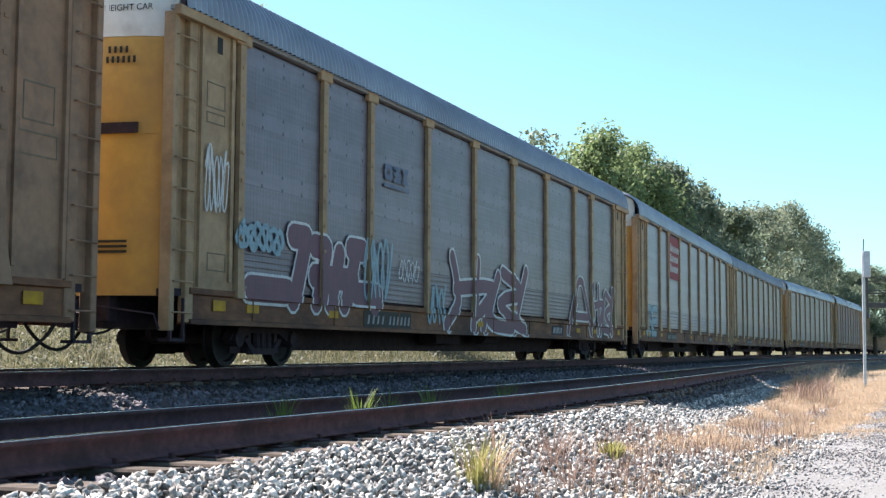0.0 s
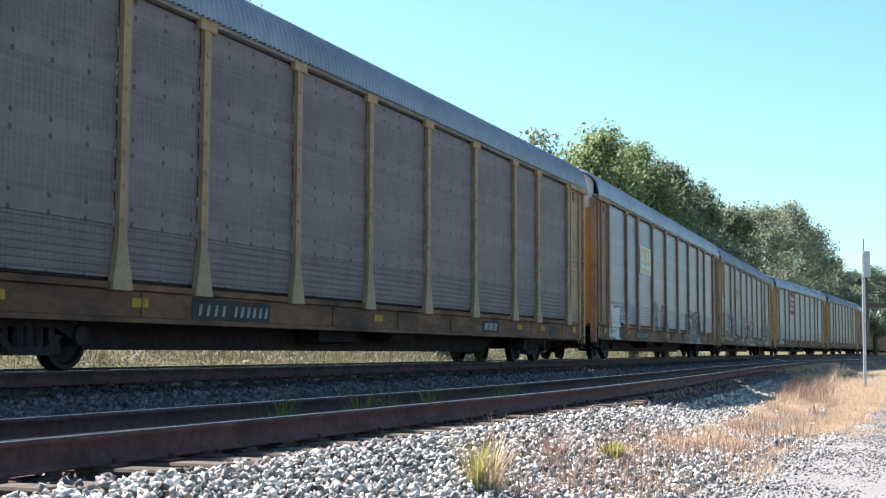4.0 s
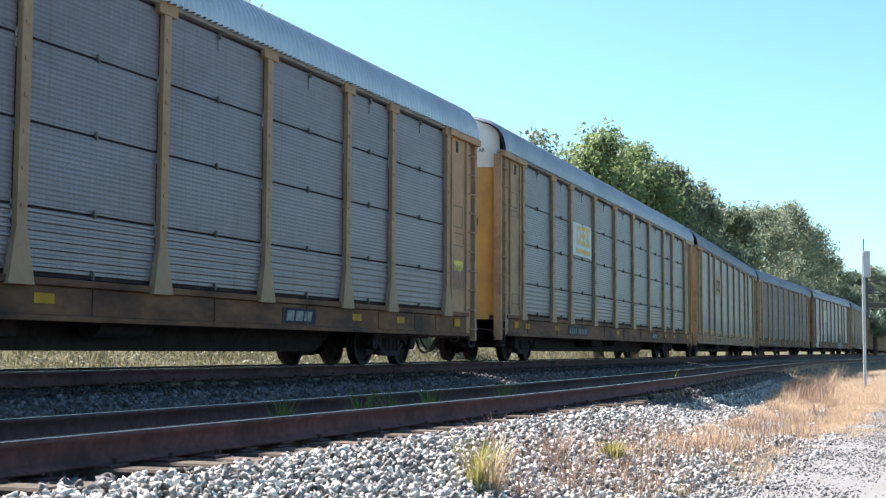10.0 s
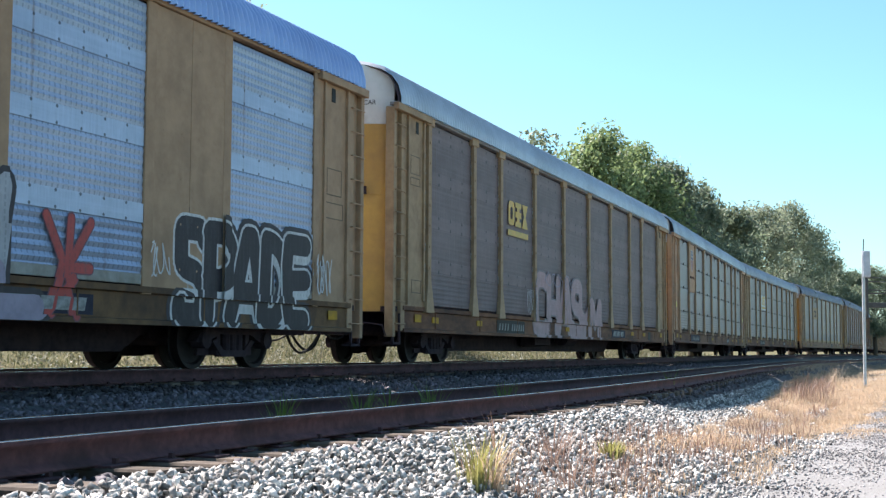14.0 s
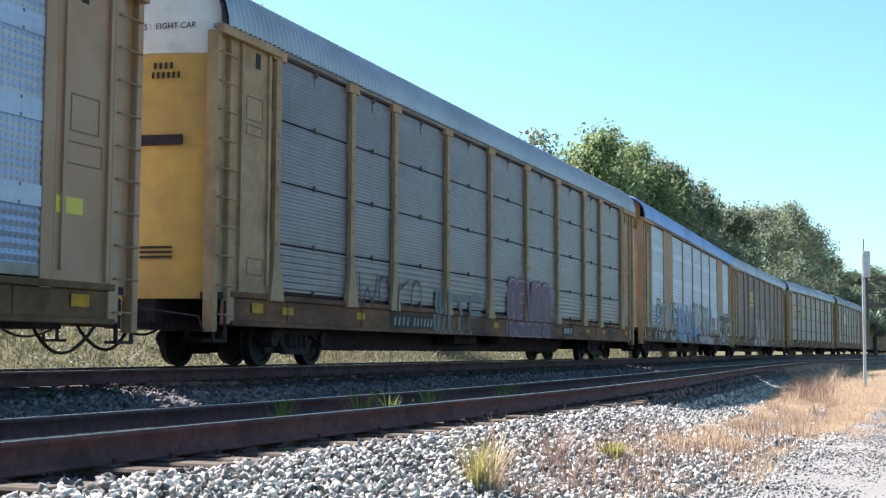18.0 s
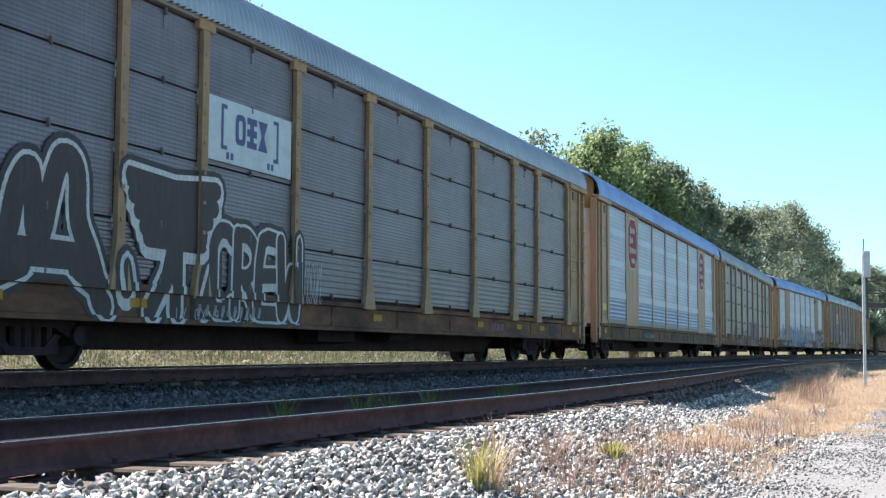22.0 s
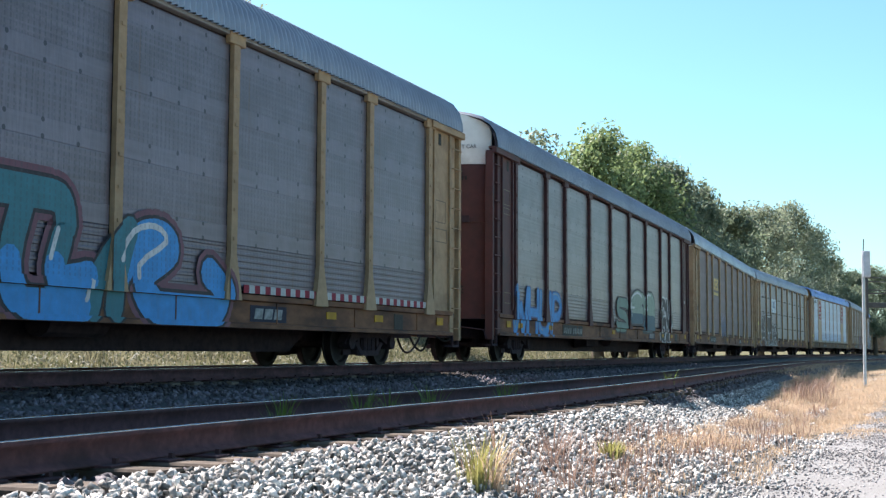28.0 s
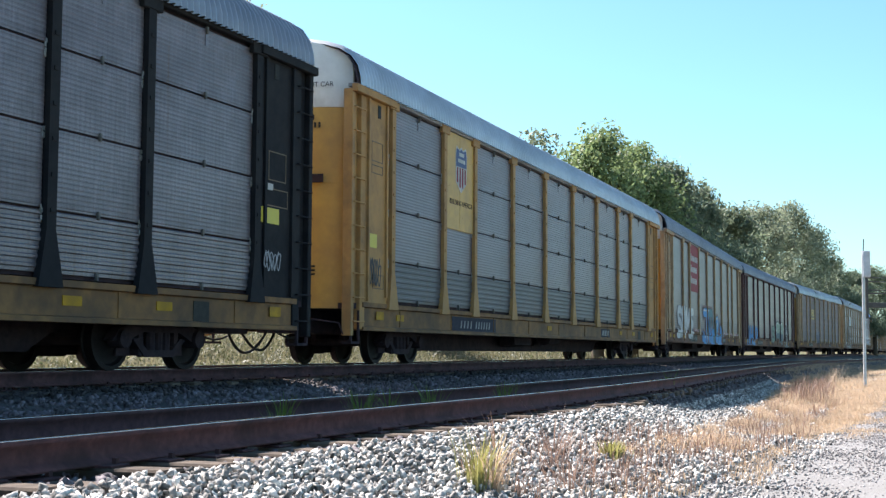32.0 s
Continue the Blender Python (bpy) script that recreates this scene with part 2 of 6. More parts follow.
OCHRE = surf("ochre_sill_paint", (0.275, 0.143, 0.056), (0.185, 0.098, 0.048), 5, 0.65, 0, (0.084, 0.055, 0.037), 0.9, 0.12)
REFLECT = surf("yellow_reflector", (0.50, 0.27, 0.014), (0.38, 0.20, 0.016), 9, 0.6, 0, (0.30, 0.17, 0.03), 4, 0.02)
MARK_W = surf("white_stencil", (0.52, 0.52, 0.51), (0.40, 0.40, 0.39), 12, 0.6, 0, (0.35, 0.35, 0.33), 3, 0.02)
MARK_K = surf("black_stencil", (0.02, 0.02, 0.02), (0.035, 0.034, 0.03), 12, 0.6, 0, None, 3, 0.02)
MARK_B = surf("blue_decal", (0.03, 0.05, 0.16), (0.04, 0.06, 0.18), 9, 0.5, 0, None, 3, 0.02)
MARK_Y = surf("yellow_decal", (0.62, 0.37, 0.05), (0.56, 0.34, 0.06), 9, 0.5, 0, (0.4, 0.3, 0.06), 3, 0.02)
MARK_R = surf("red_decal", (0.270, 0.016, 0.034), (0.225, 0.016, 0.034), 7, 0.6, 0, (0.185, 0.028, 0.042), 2, 0.02)
MARK_S = surf("pale_decal", (0.55, 0.62, 0.66), (0.48, 0.55, 0.6), 7, 0.55, 0, (0.4, 0.45, 0.48), 2, 0.02)
MARK_N = surf("navy_decal", (0.022, 0.022, 0.038), (0.034, 0.034, 0.052), 9, 0.7, 0, None, 3, 0.02)
MARK_F = surf("faded_blue_decal", (0.10, 0.12, 0.19), (0.13, 0.15, 0.21), 9, 0.6, 0, (0.17, 0.18, 0.2), 3, 0.02)
MARK_T = surf("faded_stencil", (0.13, 0.10, 0.07), (0.17, 0.13, 0.09), 9, 0.6, 0, None, 3, 0.0)
KICK = surf("grimy_kick_plate", (0.33, 0.325, 0.30), (0.25, 0.245, 0.225), 9, 0.6, 0.2, (0.20, 0.18, 0.15), 2.5, 0.08)
CHARTREUSE = surf("fluorescent_label", (0.60, 0.50, 0.05), (0.55, 0.46, 0.06), 9, 0.5, 0, None, 2, 0.0)


MARK_G = surf("weathered_white_stencil", (0.36, 0.36, 0.35), (0.22, 0.22, 0.21), 16, 0.7, 0, (0.12, 0.12, 0.115), 5, 0.02)


def paint(name, c, d=None):
    """Spray paint, thin enough to let the slots of the screen show above the sill."""
    m, t, bs = nodes_of("spray_" + name)
    vec = coords(t)
    tc = t.nodes.new("ShaderNodeSeparateXYZ")
    link(t, vec, tc.inputs[0])
    n = noise_node(t, vec, 4, 6, 0.65)
    col = mixc(t, ramp(t, n.outputs[0], [(0.35, (0, 0, 0)), (0.65, (1, 1, 1))]).outputs[0], c, d or tuple(q * 0.75 for q in c))
    worn = noise_node(t, coords(t, (5, 1, 1.2)), 2.2, 5, 0.7)
    col = mixc(t, ramp(t, worn.outputs[0], [(0.5, (0, 0, 0)), (0.8, (0.7, 0.7, 0.7))]).outputs[0], col, tuple(q * 0.45 + 0.05 for q in c))
    on = maths(t, "MULTIPLY", slots(t, tc), maths(t, "GREATER_THAN", tc.outputs[2], 1.15))
    col = mixc(t, maths(t, "MULTIPLY", on, 0.25), col, (0.04, 0.042, 0.048))
    link(t, col, bs.inputs["Base Color"])
    bs.inputs["Roughness"].default_value = 0.6
    return m


SPRAY = {"white": paint("white", (0.62, 0.62, 0.62)), "black": paint("black", (0.016, 0.011, 0.017)), "plum": paint("plum", (0.15, 0.055, 0.085), (0.11, 0.05, 0.07)),
         "teal": paint("teal", (0.03, 0.17, 0.21)), "sky": paint("sky", (0.035, 0.27, 0.62)), "ice": paint("ice", (0.24, 0.36, 0.42)), "pink": paint("pink", (0.42, 0.27, 0.28)),
         "blush": paint("blush", (0.55, 0.42, 0.46)), "purple": paint("purple", (0.11, 0.045, 0.10)), "red": paint("red", (0.45, 0.06, 0.05)), "green": paint("green", (0.13, 0.22, 0.18)), "blue": paint("blue", (0.05, 0.12, 0.3)),
         "rose": paint("rose", (0.17, 0.06, 0.085)), "lilac": paint("lilac", (0.33, 0.28, 0.36)), "grey": paint("grey", (0.40, 0.41, 0.44)), "moss": paint("moss", (0.26, 0.34, 0.26)), "fade": paint("fade", (0.12, 0.155, 0.155)), "deep": paint("deep", (0.03, 0.10, 0.14)),
         "ink": paint("ink", (0.030, 0.024, 0.032)), "soot": paint("soot", (0.040, 0.024, 0.026)), "azure": paint("azure", (0.12, 0.24, 0.45)), "verd": paint("verd", (0.13, 0.17, 0.165)), "dusk": paint("dusk", (0.085, 0.11, 0.20)), "mauve": paint("mauve", (0.20, 0.13, 0.17)), "ash": paint("ash", (0.20, 0.17, 0.18))}

# ---- autorack cars ----
LONG = 27.0                  # body length
X_END = LONG / 2
BAYS = [2.76, 1.92, 2.8, 2.8, 2.8, 2.8, 2.8, 1.92, 2.8]
POSTS = [-sum(BAYS) / 2 + sum(BAYS[:i]) for i in range(len(BAYS) + 1)]
Z_SILL0, Z_SILL1, Z_EAVE = 0.60, 1.12, 4.90
SIDE = -1.46                 # plane of the screens on the camera's side
cache = {}


def cached(key, make):
    if key not in cache:
        cache[key] = make()
    return cache[key]


def panel_mesh(width, z0, z1, rib, depth, bands, mat, low=(9.0, 0.0), fold=False):
    """One screen: a sheet folded lengthwise into ribs of that pitch, with flat lap bands, and a rim behind; above low[0] the ribs are only low[1] deep."""
    def make():
        b = Build()
        prof = []
        stops = [z0] + [q for c in bands for q in (c - 0.13, c + 0.13)] + [z1]
        for k in range(0, len(stops), 2):
            a, c = stops[k], stops[k + 1]
            n = max(1, round((c - a) / rib))
            h = (c - a) / n
            dp = depth if a < low[0] else low[1]
            for i in range(n):
                e = a + i * h
                prof += [(0.0, e), (-dp, e + h * 0.5)] if fold else [(0.0, e), (0.0, e + h * 0.40), (-dp, e + h * 0.55), (-dp, e + h * 0.86)]
            if k + 2 < len(stops):
                prof += [(0.0, c), (-dp - 0.002, c + 0.006), (-dp - 0.002, stops[k + 2] - 0.006)]
        prof += [(0.0, z1), (0.045, z1), (0.045, z0)]
        b.sweep(prof, -width / 2, width / 2)
        return b.mesh("panel", mat)
    return cached(("panel", width, z0, z1, rib, depth, bands, mat.name, low, fold), make)


def post_mesh(mat, flare, cap, flush=False):
    def make():
        b = Build()
        w = 0.085
        if flush:
            # a plain upright, level with the painted sheets beside it
            b.box(-0.105, 0.105, -0.068, -0.03, Z_SILL1 - 0.12, Z_EAVE, 0.006)
            return b.mesh("post", mat)
        b.sweep([(-0.03, Z_SILL1 + 0.55), (-0.03, Z_EAVE), (-0.105, Z_EAVE), (-0.105, Z_SILL1 + 0.55)], -w, w)
        # foot: a gusset that widens to the sill
        t, k = Z_SILL1 + 0.55, Z_SILL1 - 0.12
        f = w + flare
        v = [(-w, -0.03, t), (w, -0.03, t), (w, -0.105, t), (-w, -0.105, t), (-f, -0.03, k), (f, -0.03, k), (f, -0.125, k), (-f, -0.125, k)]
        b.add(v, [(0, 1, 2, 3), (7, 6, 5, 4), (0, 4, 5, 1), (1, 5, 6, 2), (2, 6, 7, 3), (3, 7, 4, 0)])
        if cap:
            b.box(-0.22, 0.22, -0.12, -0.03, Z_EAVE - 0.14, Z_EAVE + 0.06, 0.01)
        for z in np.arange(Z_SILL1 + 0.75, Z_EAVE - 0.2, 0.42):
            b.box(-0.035, 0.035, -0.12, -0.10, z, z + 0.05)
        return b.mesh("post", mat)
    return cached(("post", mat.name, flare, cap, flush), make)


def clip_mesh():
    def make():
        b = Build()
        b.box(-0.018, 0.018, -0.02, 0.02, -0.055, 0.05, 0.004)
        return b.mesh("clip", CLIP)
    return cached("clip", make)


def solid_mesh(w, z0, mat):
    """A plain painted panel of two sheets with a seam between them and bolt heads along the edges."""
    def make():
        b = Build()
        for x0, x1 in ((-w / 2 + 0.1, -0.004), (0.004, w / 2 - 0.1)):
            b.box(x0, x1, -0.034, 0.03, z0 - 0.09, Z_EAVE - 0.03, 0.005)
        b.box(-0.02, 0.02, 0.0, 0.028, z0, Z_EAVE - 0.03)
        for z in np.arange(z0 + 0.2, Z_EAVE - 0.2, 0.62):
            for x in (-w / 2 + 0.3, -w / 2 + 0.75, w / 2 - 0.3, w / 2 - 0.75):
                b.rod((x, -0.03, float(z)), (x, -0.037, float(z)), 0.018, 6)
        return b.mesh("solid_panel", mat)
    return cached(("solid", w, z0, mat.name), make)


def weld_mesh(zs):
    """Pale scars of welding beside a post, at each joint of the rows."""
    def make():
        r = random.Random(9)
        b = Build()
        for z in zs[1:-1]:
            for sx in (-1, 1):
                for q in range(5):
                    u, w = sx * (0.105 + r.uniform(0, 0.035)), z + r.uniform(-0.14, 0.12)
                    b.box(u - 0.016, u + 0.016, -0.004, 0.0, w - r.uniform(0.015, 0.04), w + r.uniform(0.015, 0.035))
        return b.mesh("weld_spatter", MARK_G)
    return cached(("weld", zs), make)


ROOF_PROF = [(-1.56, 4.92), (-1.55, 5.08), (-1.49, 5.30), (-1.36, 5.48), (-1.14, 5.62), (-0.84, 5.72), (-0.42, 5.80), (0.0, 5.83),
             (0.42, 5.80), (0.84, 5.72), (1.14, 5.62), (1.36, 5.48), (1.49, 5.30), (1.55, 5.08), (1.56, 4.92)]


def roof_mesh(mat):
    def make():
        xs, ys = [], []
        n = int(LONG / 0.15)
        for i in range(n):
            a = -X_END + 0.2 + i * (LONG - 0.4) / n
            w = (LONG - 0.4) / n
            xs += [a, a + w * 0.25, a + w * 0.47, a + w * 0.78]
            ys += [0.0, 0.0, 0.072, 0.072]
        xs.append(X_END - 0.2)
        ys.append(0.0)
        k = len(ROOF_PROF)
        v, f = [], []
        out = []
        for q in range(k):
            (ya, za), (yb, zb) = ROOF_PROF[max(0, q - 1)], ROOF_PROF[min(k - 1, q + 1)]
            ln = math.hypot(yb - ya, zb - za)
            out.append((-(zb - za) / ln, (yb - ya) / ln))
        for x, d in zip(xs, ys):
            v += [(x, y + d * ny, z + d * nz) for (y, z), (ny, nz) in zip(ROOF_PROF, out)]
        for i in range(len(xs) - 1):
            for j in range(k - 1):
                f.append((i * k + j, (i + 1) * k + j, (i + 1) * k + j + 1, i * k + j + 1))
        me = soup("roof", v, f, mat)
        return me
    return cached(("roof", mat.name), make)


def rim_mesh():
    """Dark seal between the roof and the bulged end."""
    def make():
        k = len(ROOF_PROF)
        v = [(x, y * 0.985, z - 0.03) for x in (X_END - 0.22, X_END - 0.08) for y, z in ROOF_PROF]
        return Build().add(v, [(j, j + 1, k + j + 1, k + j) for j in range(k - 1)]).mesh("roof_rim", UNDER)
    return cached("rim", make)


def end_cap_mesh(mat):
    """Bulged top of the car's end, up to the roof."""
    def make():
        b = Build()
        pts = [(max(-1.37, min(1.37, y * 0.97)), z - 0.02) for y, z in ROOF_PROF]
        low = [(y, 4.56) for y, z in pts]
        bulge = lambda y: X_END + 0.06 - 0.42 * (y / 1.5) ** 2
        v = [(bulge(y), y, z) for y, z in pts] + [(bulge(y), y, z) for y, z in low]
        v += [(bulge(y) - 0.05, y, z) for y, z in pts] + [(bulge(y) - 0.05, y, z) for y, z in low]
        n = len(pts)
        f = []
        for i in range(n - 1):
            f += [(i, i + 1, n + i + 1, n + i), (2 * n + i, 3 * n + i, 3 * n + i + 1, 2 * n + i + 1), (i, 2 * n + i, 2 * n + i + 1, i + 1), (n + i, n + i + 1, 3 * n + i + 1, 3 * n + i)]
        b.add(v, f)
        return b.mesh("end_cap", mat, True)
    return cached(("cap", mat.name), make)


def end_door_mesh(mat):
    """One leaf of the bulged end door, with its folded edges."""
    def make():
        b = Build()
        ys = np.linspace(-1.36, -0.02, 9)
        prof = [(X_END + 0.05 - 0.42 * (y / 1.5) ** 2, y) for y in ys]
        prof += [(x - 0.06, y) for x, y in prof[::-1]]
        b.sweep(prof, 0.98, 3.24, axis=2)
        b.sweep(prof, 3.255, 4.555, axis=2)
        b.sweep([(x + 0.012, y) for x, y in prof], 3.2, 3.29, axis=2)
        return b.mesh("door_leaf", mat, True)
    return cached(("leaf", mat.name), make)


def box_mesh(name, dims, mat, c=0.0):
    def make():
        return Build().box(*dims, c).mesh(name, mat)
    return cached((name, dims, mat.name), make)


def end_plate_mesh(mat):
    """Flat side sheet between the last post and the corner, with stiffeners."""
    def make():
        b = Build()
        b.box(11.83, X_END - 0.62, SIDE - 0.02, SIDE + 0.05, Z_SILL1 - 0.1, Z_EAVE, 0.008)
        b.box(11.93, 12.0, SIDE - 0.06, SIDE - 0.02, Z_SILL1 + 0.1, Z_EAVE)
        b.box(12.78, 12.84, SIDE - 0.07, SIDE - 0.02, Z_SILL1, Z_EAVE)
        b.box(11.7, X_END, SIDE - 0.13, SIDE - 0.02, Z_EAVE - 0.11, Z_EAVE + 0.03, 0.01)
        return b.mesh("end_plate", mat)
    return cached(("plate", mat.name), make)


def corner_mesh(mat):
    def make():
        b = Build()
        b.box(X_END - 0.60, X_END - 0.40, SIDE - 0.03, SIDE + 0.09, 0.62, Z_EAVE + 0.02, 0.012)
        b.box(X_END - 0.12, X_END, SIDE - 0.04, SIDE + 0.14, 0.5, Z_EAVE - 0.05, 0.012)
        b.box(X_END - 0.41, X_END - 0.11, SIDE + 0.06, SIDE + 0.08, 0.98, Z_EAVE - 0.06)
        return b.mesh("corner_post", mat)
    return cached(("corner", mat.name), make)


def rung_mesh(mat):
    def make():
        b = Build()
        b.rod((X_END - 0.52, SIDE - 0.07, 0), (X_END - 0.06, SIDE - 0.07, 0), 0.012, 6)
        b.rod((X_END - 0.52, SIDE - 0.07, 0), (X_END - 0.52, SIDE, 0), 0.012, 6)
        b.rod((X_END - 0.06, SIDE - 0.07, 0), (X_END - 0.06, SIDE, 0), 0.012, 6)
        return b.mesh("rung", mat)
    return cached(("rung", mat.name), make)


def sill_mesh(mat):
    def make():
        b = Build()
        b.sweep([(SIDE - 0.05, Z_SILL1 - 0.02), (SIDE - 0.05, Z_SILL1 - 0.10), (SIDE, Z_SILL1 - 0.12), (SIDE, Z_SILL0 + 0.08), (SIDE - 0.06, Z_SILL0 + 0.06),
                 (SIDE - 0.06, Z_SILL0), (SIDE + 0.16, Z_SILL0), (SIDE + 0.16, Z_SILL1 - 0.02)], -X_END + 0.5, X_END - 0.5)
        for x in np.arange(-11.2, 11.3, 2.8):
            b.box(x - 0.015, x + 0.015, SIDE - 0.015, SIDE, Z_SILL0 + 0.07, Z_SILL1 - 0.11)
        return b.mesh("side_sill", mat)
    return cached(("sill", mat.name), make)


def underframe_mesh():
    def make():
        b = Build()
        b.box(-X_END + 0.2, X_END - 0.2, -1.42, 1.42, 0.98, 1.08)
        b.sweep([(-0.38, 0.55), (0.38, 0.55), (0.42, 0.98), (-0.42, 0.98)], -X_END + 0.1, X_END - 0.1)
        b.sweep([(-8.6, 0.56), (-8.0, 0.25), (8.0, 0.25), (8.6, 0.56)], -0.36, 0.36, axis=1)
        for x in (-9.6, -6.8, -4, -1.3, 1.3, 4, 6.8, 9.6):
            b.box(x - 0.06, x + 0.06, -1.4, 1.4, 0.72, 0.98)
        b.sweep([(-0.9, 0.42), (-0.5, 0.38), (-0.5, 0.8), (-0.9, 0.8)], -2.2, -0.7)
        b.rod((0.8, -0.8, 0.62), (2.0, -0.8, 0.62), 0.2, 12)
        return b.mesh("underframe", UNDER)
    return cached("underframe", make)


def wheel_mesh():
    def make():
        b = Build()
        ring = []
        n = 26
        prof = [(0.06, 0.05), (0.06, 0.16), (0.03, 0.2), (0.03, 0.33), (0.075, 0.36), (0.075, 0.42), (-0.045, 0.43), (-0.06, 0.455), (-0.08, 0.45), (-0.08, 0.36), (-0.03, 0.33), (-0.03, 0.2), (-0.06, 0.16), (-0.06, 0.05)]
        v = [(r * math.cos(2 * math.pi * i / n), -y, r * math.sin(2 * math.pi * i / n)) for i in range(n) for y, r in prof]
        k = len(prof)
        f = [(i * k + j, i * k + (j + 1) % k, ((i + 1) % n) * k + (j + 1) % k, ((i + 1) % n) * k + j) for i in range(n) for j in range(k)]
        b.add(v, f)
        return b.mesh("wheel", WHEEL, True)
    return cached("wheel", make)


def axle_mesh():
    return cached("axle", lambda: Build().rod((0, -1.02, 0), (0, 1.02, 0), 0.075, 10).rod((0, -0.5, 0), (0, 0.5, 0), 0.085, 10).mesh("axle", UNDER))


def frame_mesh():
    """Cast truck side: two pedestals joined by arched bars, bearing ends and springs."""
    def make():
        b = Build()
        b.sweep([(-1.1, 0.40), (-0.95, 0.56), (-0.45, 0.70), (0.45, 0.70), (0.95, 0.56), (1.1, 0.40), (0.8, 0.38), (0.45, 0.52), (-0.45, 0.52), (-0.8, 0.38)], -1.02, -0.86, axis=1)
        b.sweep([(-0.62, 0.42), (-0.35, 0.18), (0.35, 0.18), (0.62, 0.42), (0.5, 0.44), (0.3, 0.28), (-0.3, 0.28), (-0.5, 0.44)], -1.0, -0.88, axis=1)
        for x in (-0.89, 0.89):
            b.rod((x, -1.08, 0.43), (x, -0.86, 0.43), 0.13, 12)
        for x in (-0.18, 0, 0.18):
            b.rod((x, -0.95, 0.28), (x, -0.95, 0.54), 0.075, 8)
        b.box(-0.78, 0.78, -0.84, -0.80, 0.20, 0.60)
        for x in (-0.42, 0.42):
            b.box(x - 0.05, x + 0.05, -0.98, -0.84, 0.20, 0.55)
        return b.mesh("side_frame", UNDER)
    return cached("sideframe", make)


def bolster_mesh():
    return cached("bolster", lambda: Build().box(-0.2, 0.2, -0.9, 0.9, 0.45, 0.78, 0.03).box(-1.3, 1.3, -0.35, -0.25, 0.45, 0.55).box(-1.3, 1.3, 0.25, 0.35, 0.45, 0.55).mesh("bolster", UNDER))


def coupler_mesh():
    def make():
        b = Build()
        b.box(X_END - 0.3, X_END + 0.55, -0.11, 0.11, 0.72, 0.92, 0.02)
        b.box(X_END + 0.45, X_END + 0.80, -0.19, 0.16, 0.66, 0.98, 0.04)
        b.box(X_END - 0.25, X_END - 0.05, -0.5, 0.5, 0.62, 1.0, 0.02)
        return b.mesh("coupler", UNDER)
    return cached("coupler", make)


def hose_mesh(sag, y, r):
    def make():
        pts = []
        for i in range(13):
            u = i / 12
            pts.append((X_END - 0.55 + u * 1.36, y + 0.05 * math.sin(3 * u), 0.66 - sag * math.sin(math.pi * u) ** 0.8))
        return Build().tube(pts, r, 7).mesh("air_hose", RUBBER, True)
    return cached(("hose", sag, y), make)


def lever_mesh():
    def make():
        b = Build()
        b.tube([(X_END + 0.1, -0.1, 0.86), (X_END + 0.12, -0.7, 0.8), (X_END + 0.06, -1.3, 0.72), (X_END + 0.06, -1.38, 0.52)], 0.016, 6)
        b.box(X_END - 0.42, X_END - 0.06, SIDE - 0.02, SIDE + 0.16, 0.36, 0.40)
        b.box(X_END - 0.42, X_END - 0.38, SIDE - 0.02, SIDE + 0.02, 0.38, 0.95)
        b.box(X_END - 0.10, X_END - 0.06, SIDE - 0.02, SIDE + 0.02, 0.38, 0.95)
        return b.mesh("step", UNDER)
    return cached("lever", make)


FLIP = pose(0, 0, 0, 0, 0, 180)


def smooth_line(pts, n=6):
    out = []
    for i in range(len(pts) - 1):
        p0, p1, p2, p3 = pts[max(i - 1, 0)], pts[i], pts[i + 1], pts[min(i + 2, len(pts) - 1)]
        for k in range(n):
            t = k / n
            out.append(tuple(0.5 * (2 * b_ + (c - a) * t + (2 * a - 5 * b_ + 4 * c - d) * t * t + (3 * b_ - a - 3 * c + d) * t ** 3) for a, b_, c, d in zip(p0, p1, p2, p3)))
    out.append(pts[-1])
    return out


def on_side(x0, x1, z0, z1):
    """The planes of a car's side that paint lies on, as boxes with the depth of each: screens, posts and their feet, the sill's lips and web."""
    out = [(x0 - 9, x1 + 9, 0.605, 0.68, SIDE - 0.064), (x0 - 9, x1 + 9, 0.68, 1.01, SIDE - 0.005), (x0 - 9, x1 + 9, 1.01, 1.12, SIDE - 0.056)]
    for i in range(len(BAYS)):
        out.append((POSTS[i] + 0.087, POSTS[i + 1] - 0.087, 1.12, 4.9, SIDE - 0.032))
    for p_ in POSTS:
        out += [(p_ - 0.087, p_ + 0.087, 1.67, 4.9, SIDE - 0.079), (p_ - 0.12, p_ + 0.12, 1.0, 1.67, SIDE - 0.100)]
    out += [(POSTS[-1] + 0.087, 12.78, 1.12, 4.9, SIDE - 0.062), (-12.78, POSTS[0] - 0.087, 1.12, 4.9, SIDE - 0.062)]
    return [q for q in out if q[0] < x1 and q[1] > x0 and q[2] < z1 and q[3] > z0]


def clipped(poly, box):
    """A convex outline cut to a box."""
    for axis, lim, sg in ((0, box[0], 1), (0, box[1], -1), (1, box[2], 1), (1, box[3], -1)):
        if not poly:
            return poly
        out = []
        for k, b_ in enumerate(poly):
            a = poly[k - 1]
            da, db = sg * (a[axis] - lim), sg * (b_[axis] - lim)
            if (da < 0) != (db < 0):
                t = da / (da - db)
                out.append((a[0] + (b_[0] - a[0]) * t, a[1] + (b_[1] - a[1]) * t))
            if db >= 0:
                out.append(b_)
        poly = out
    return poly


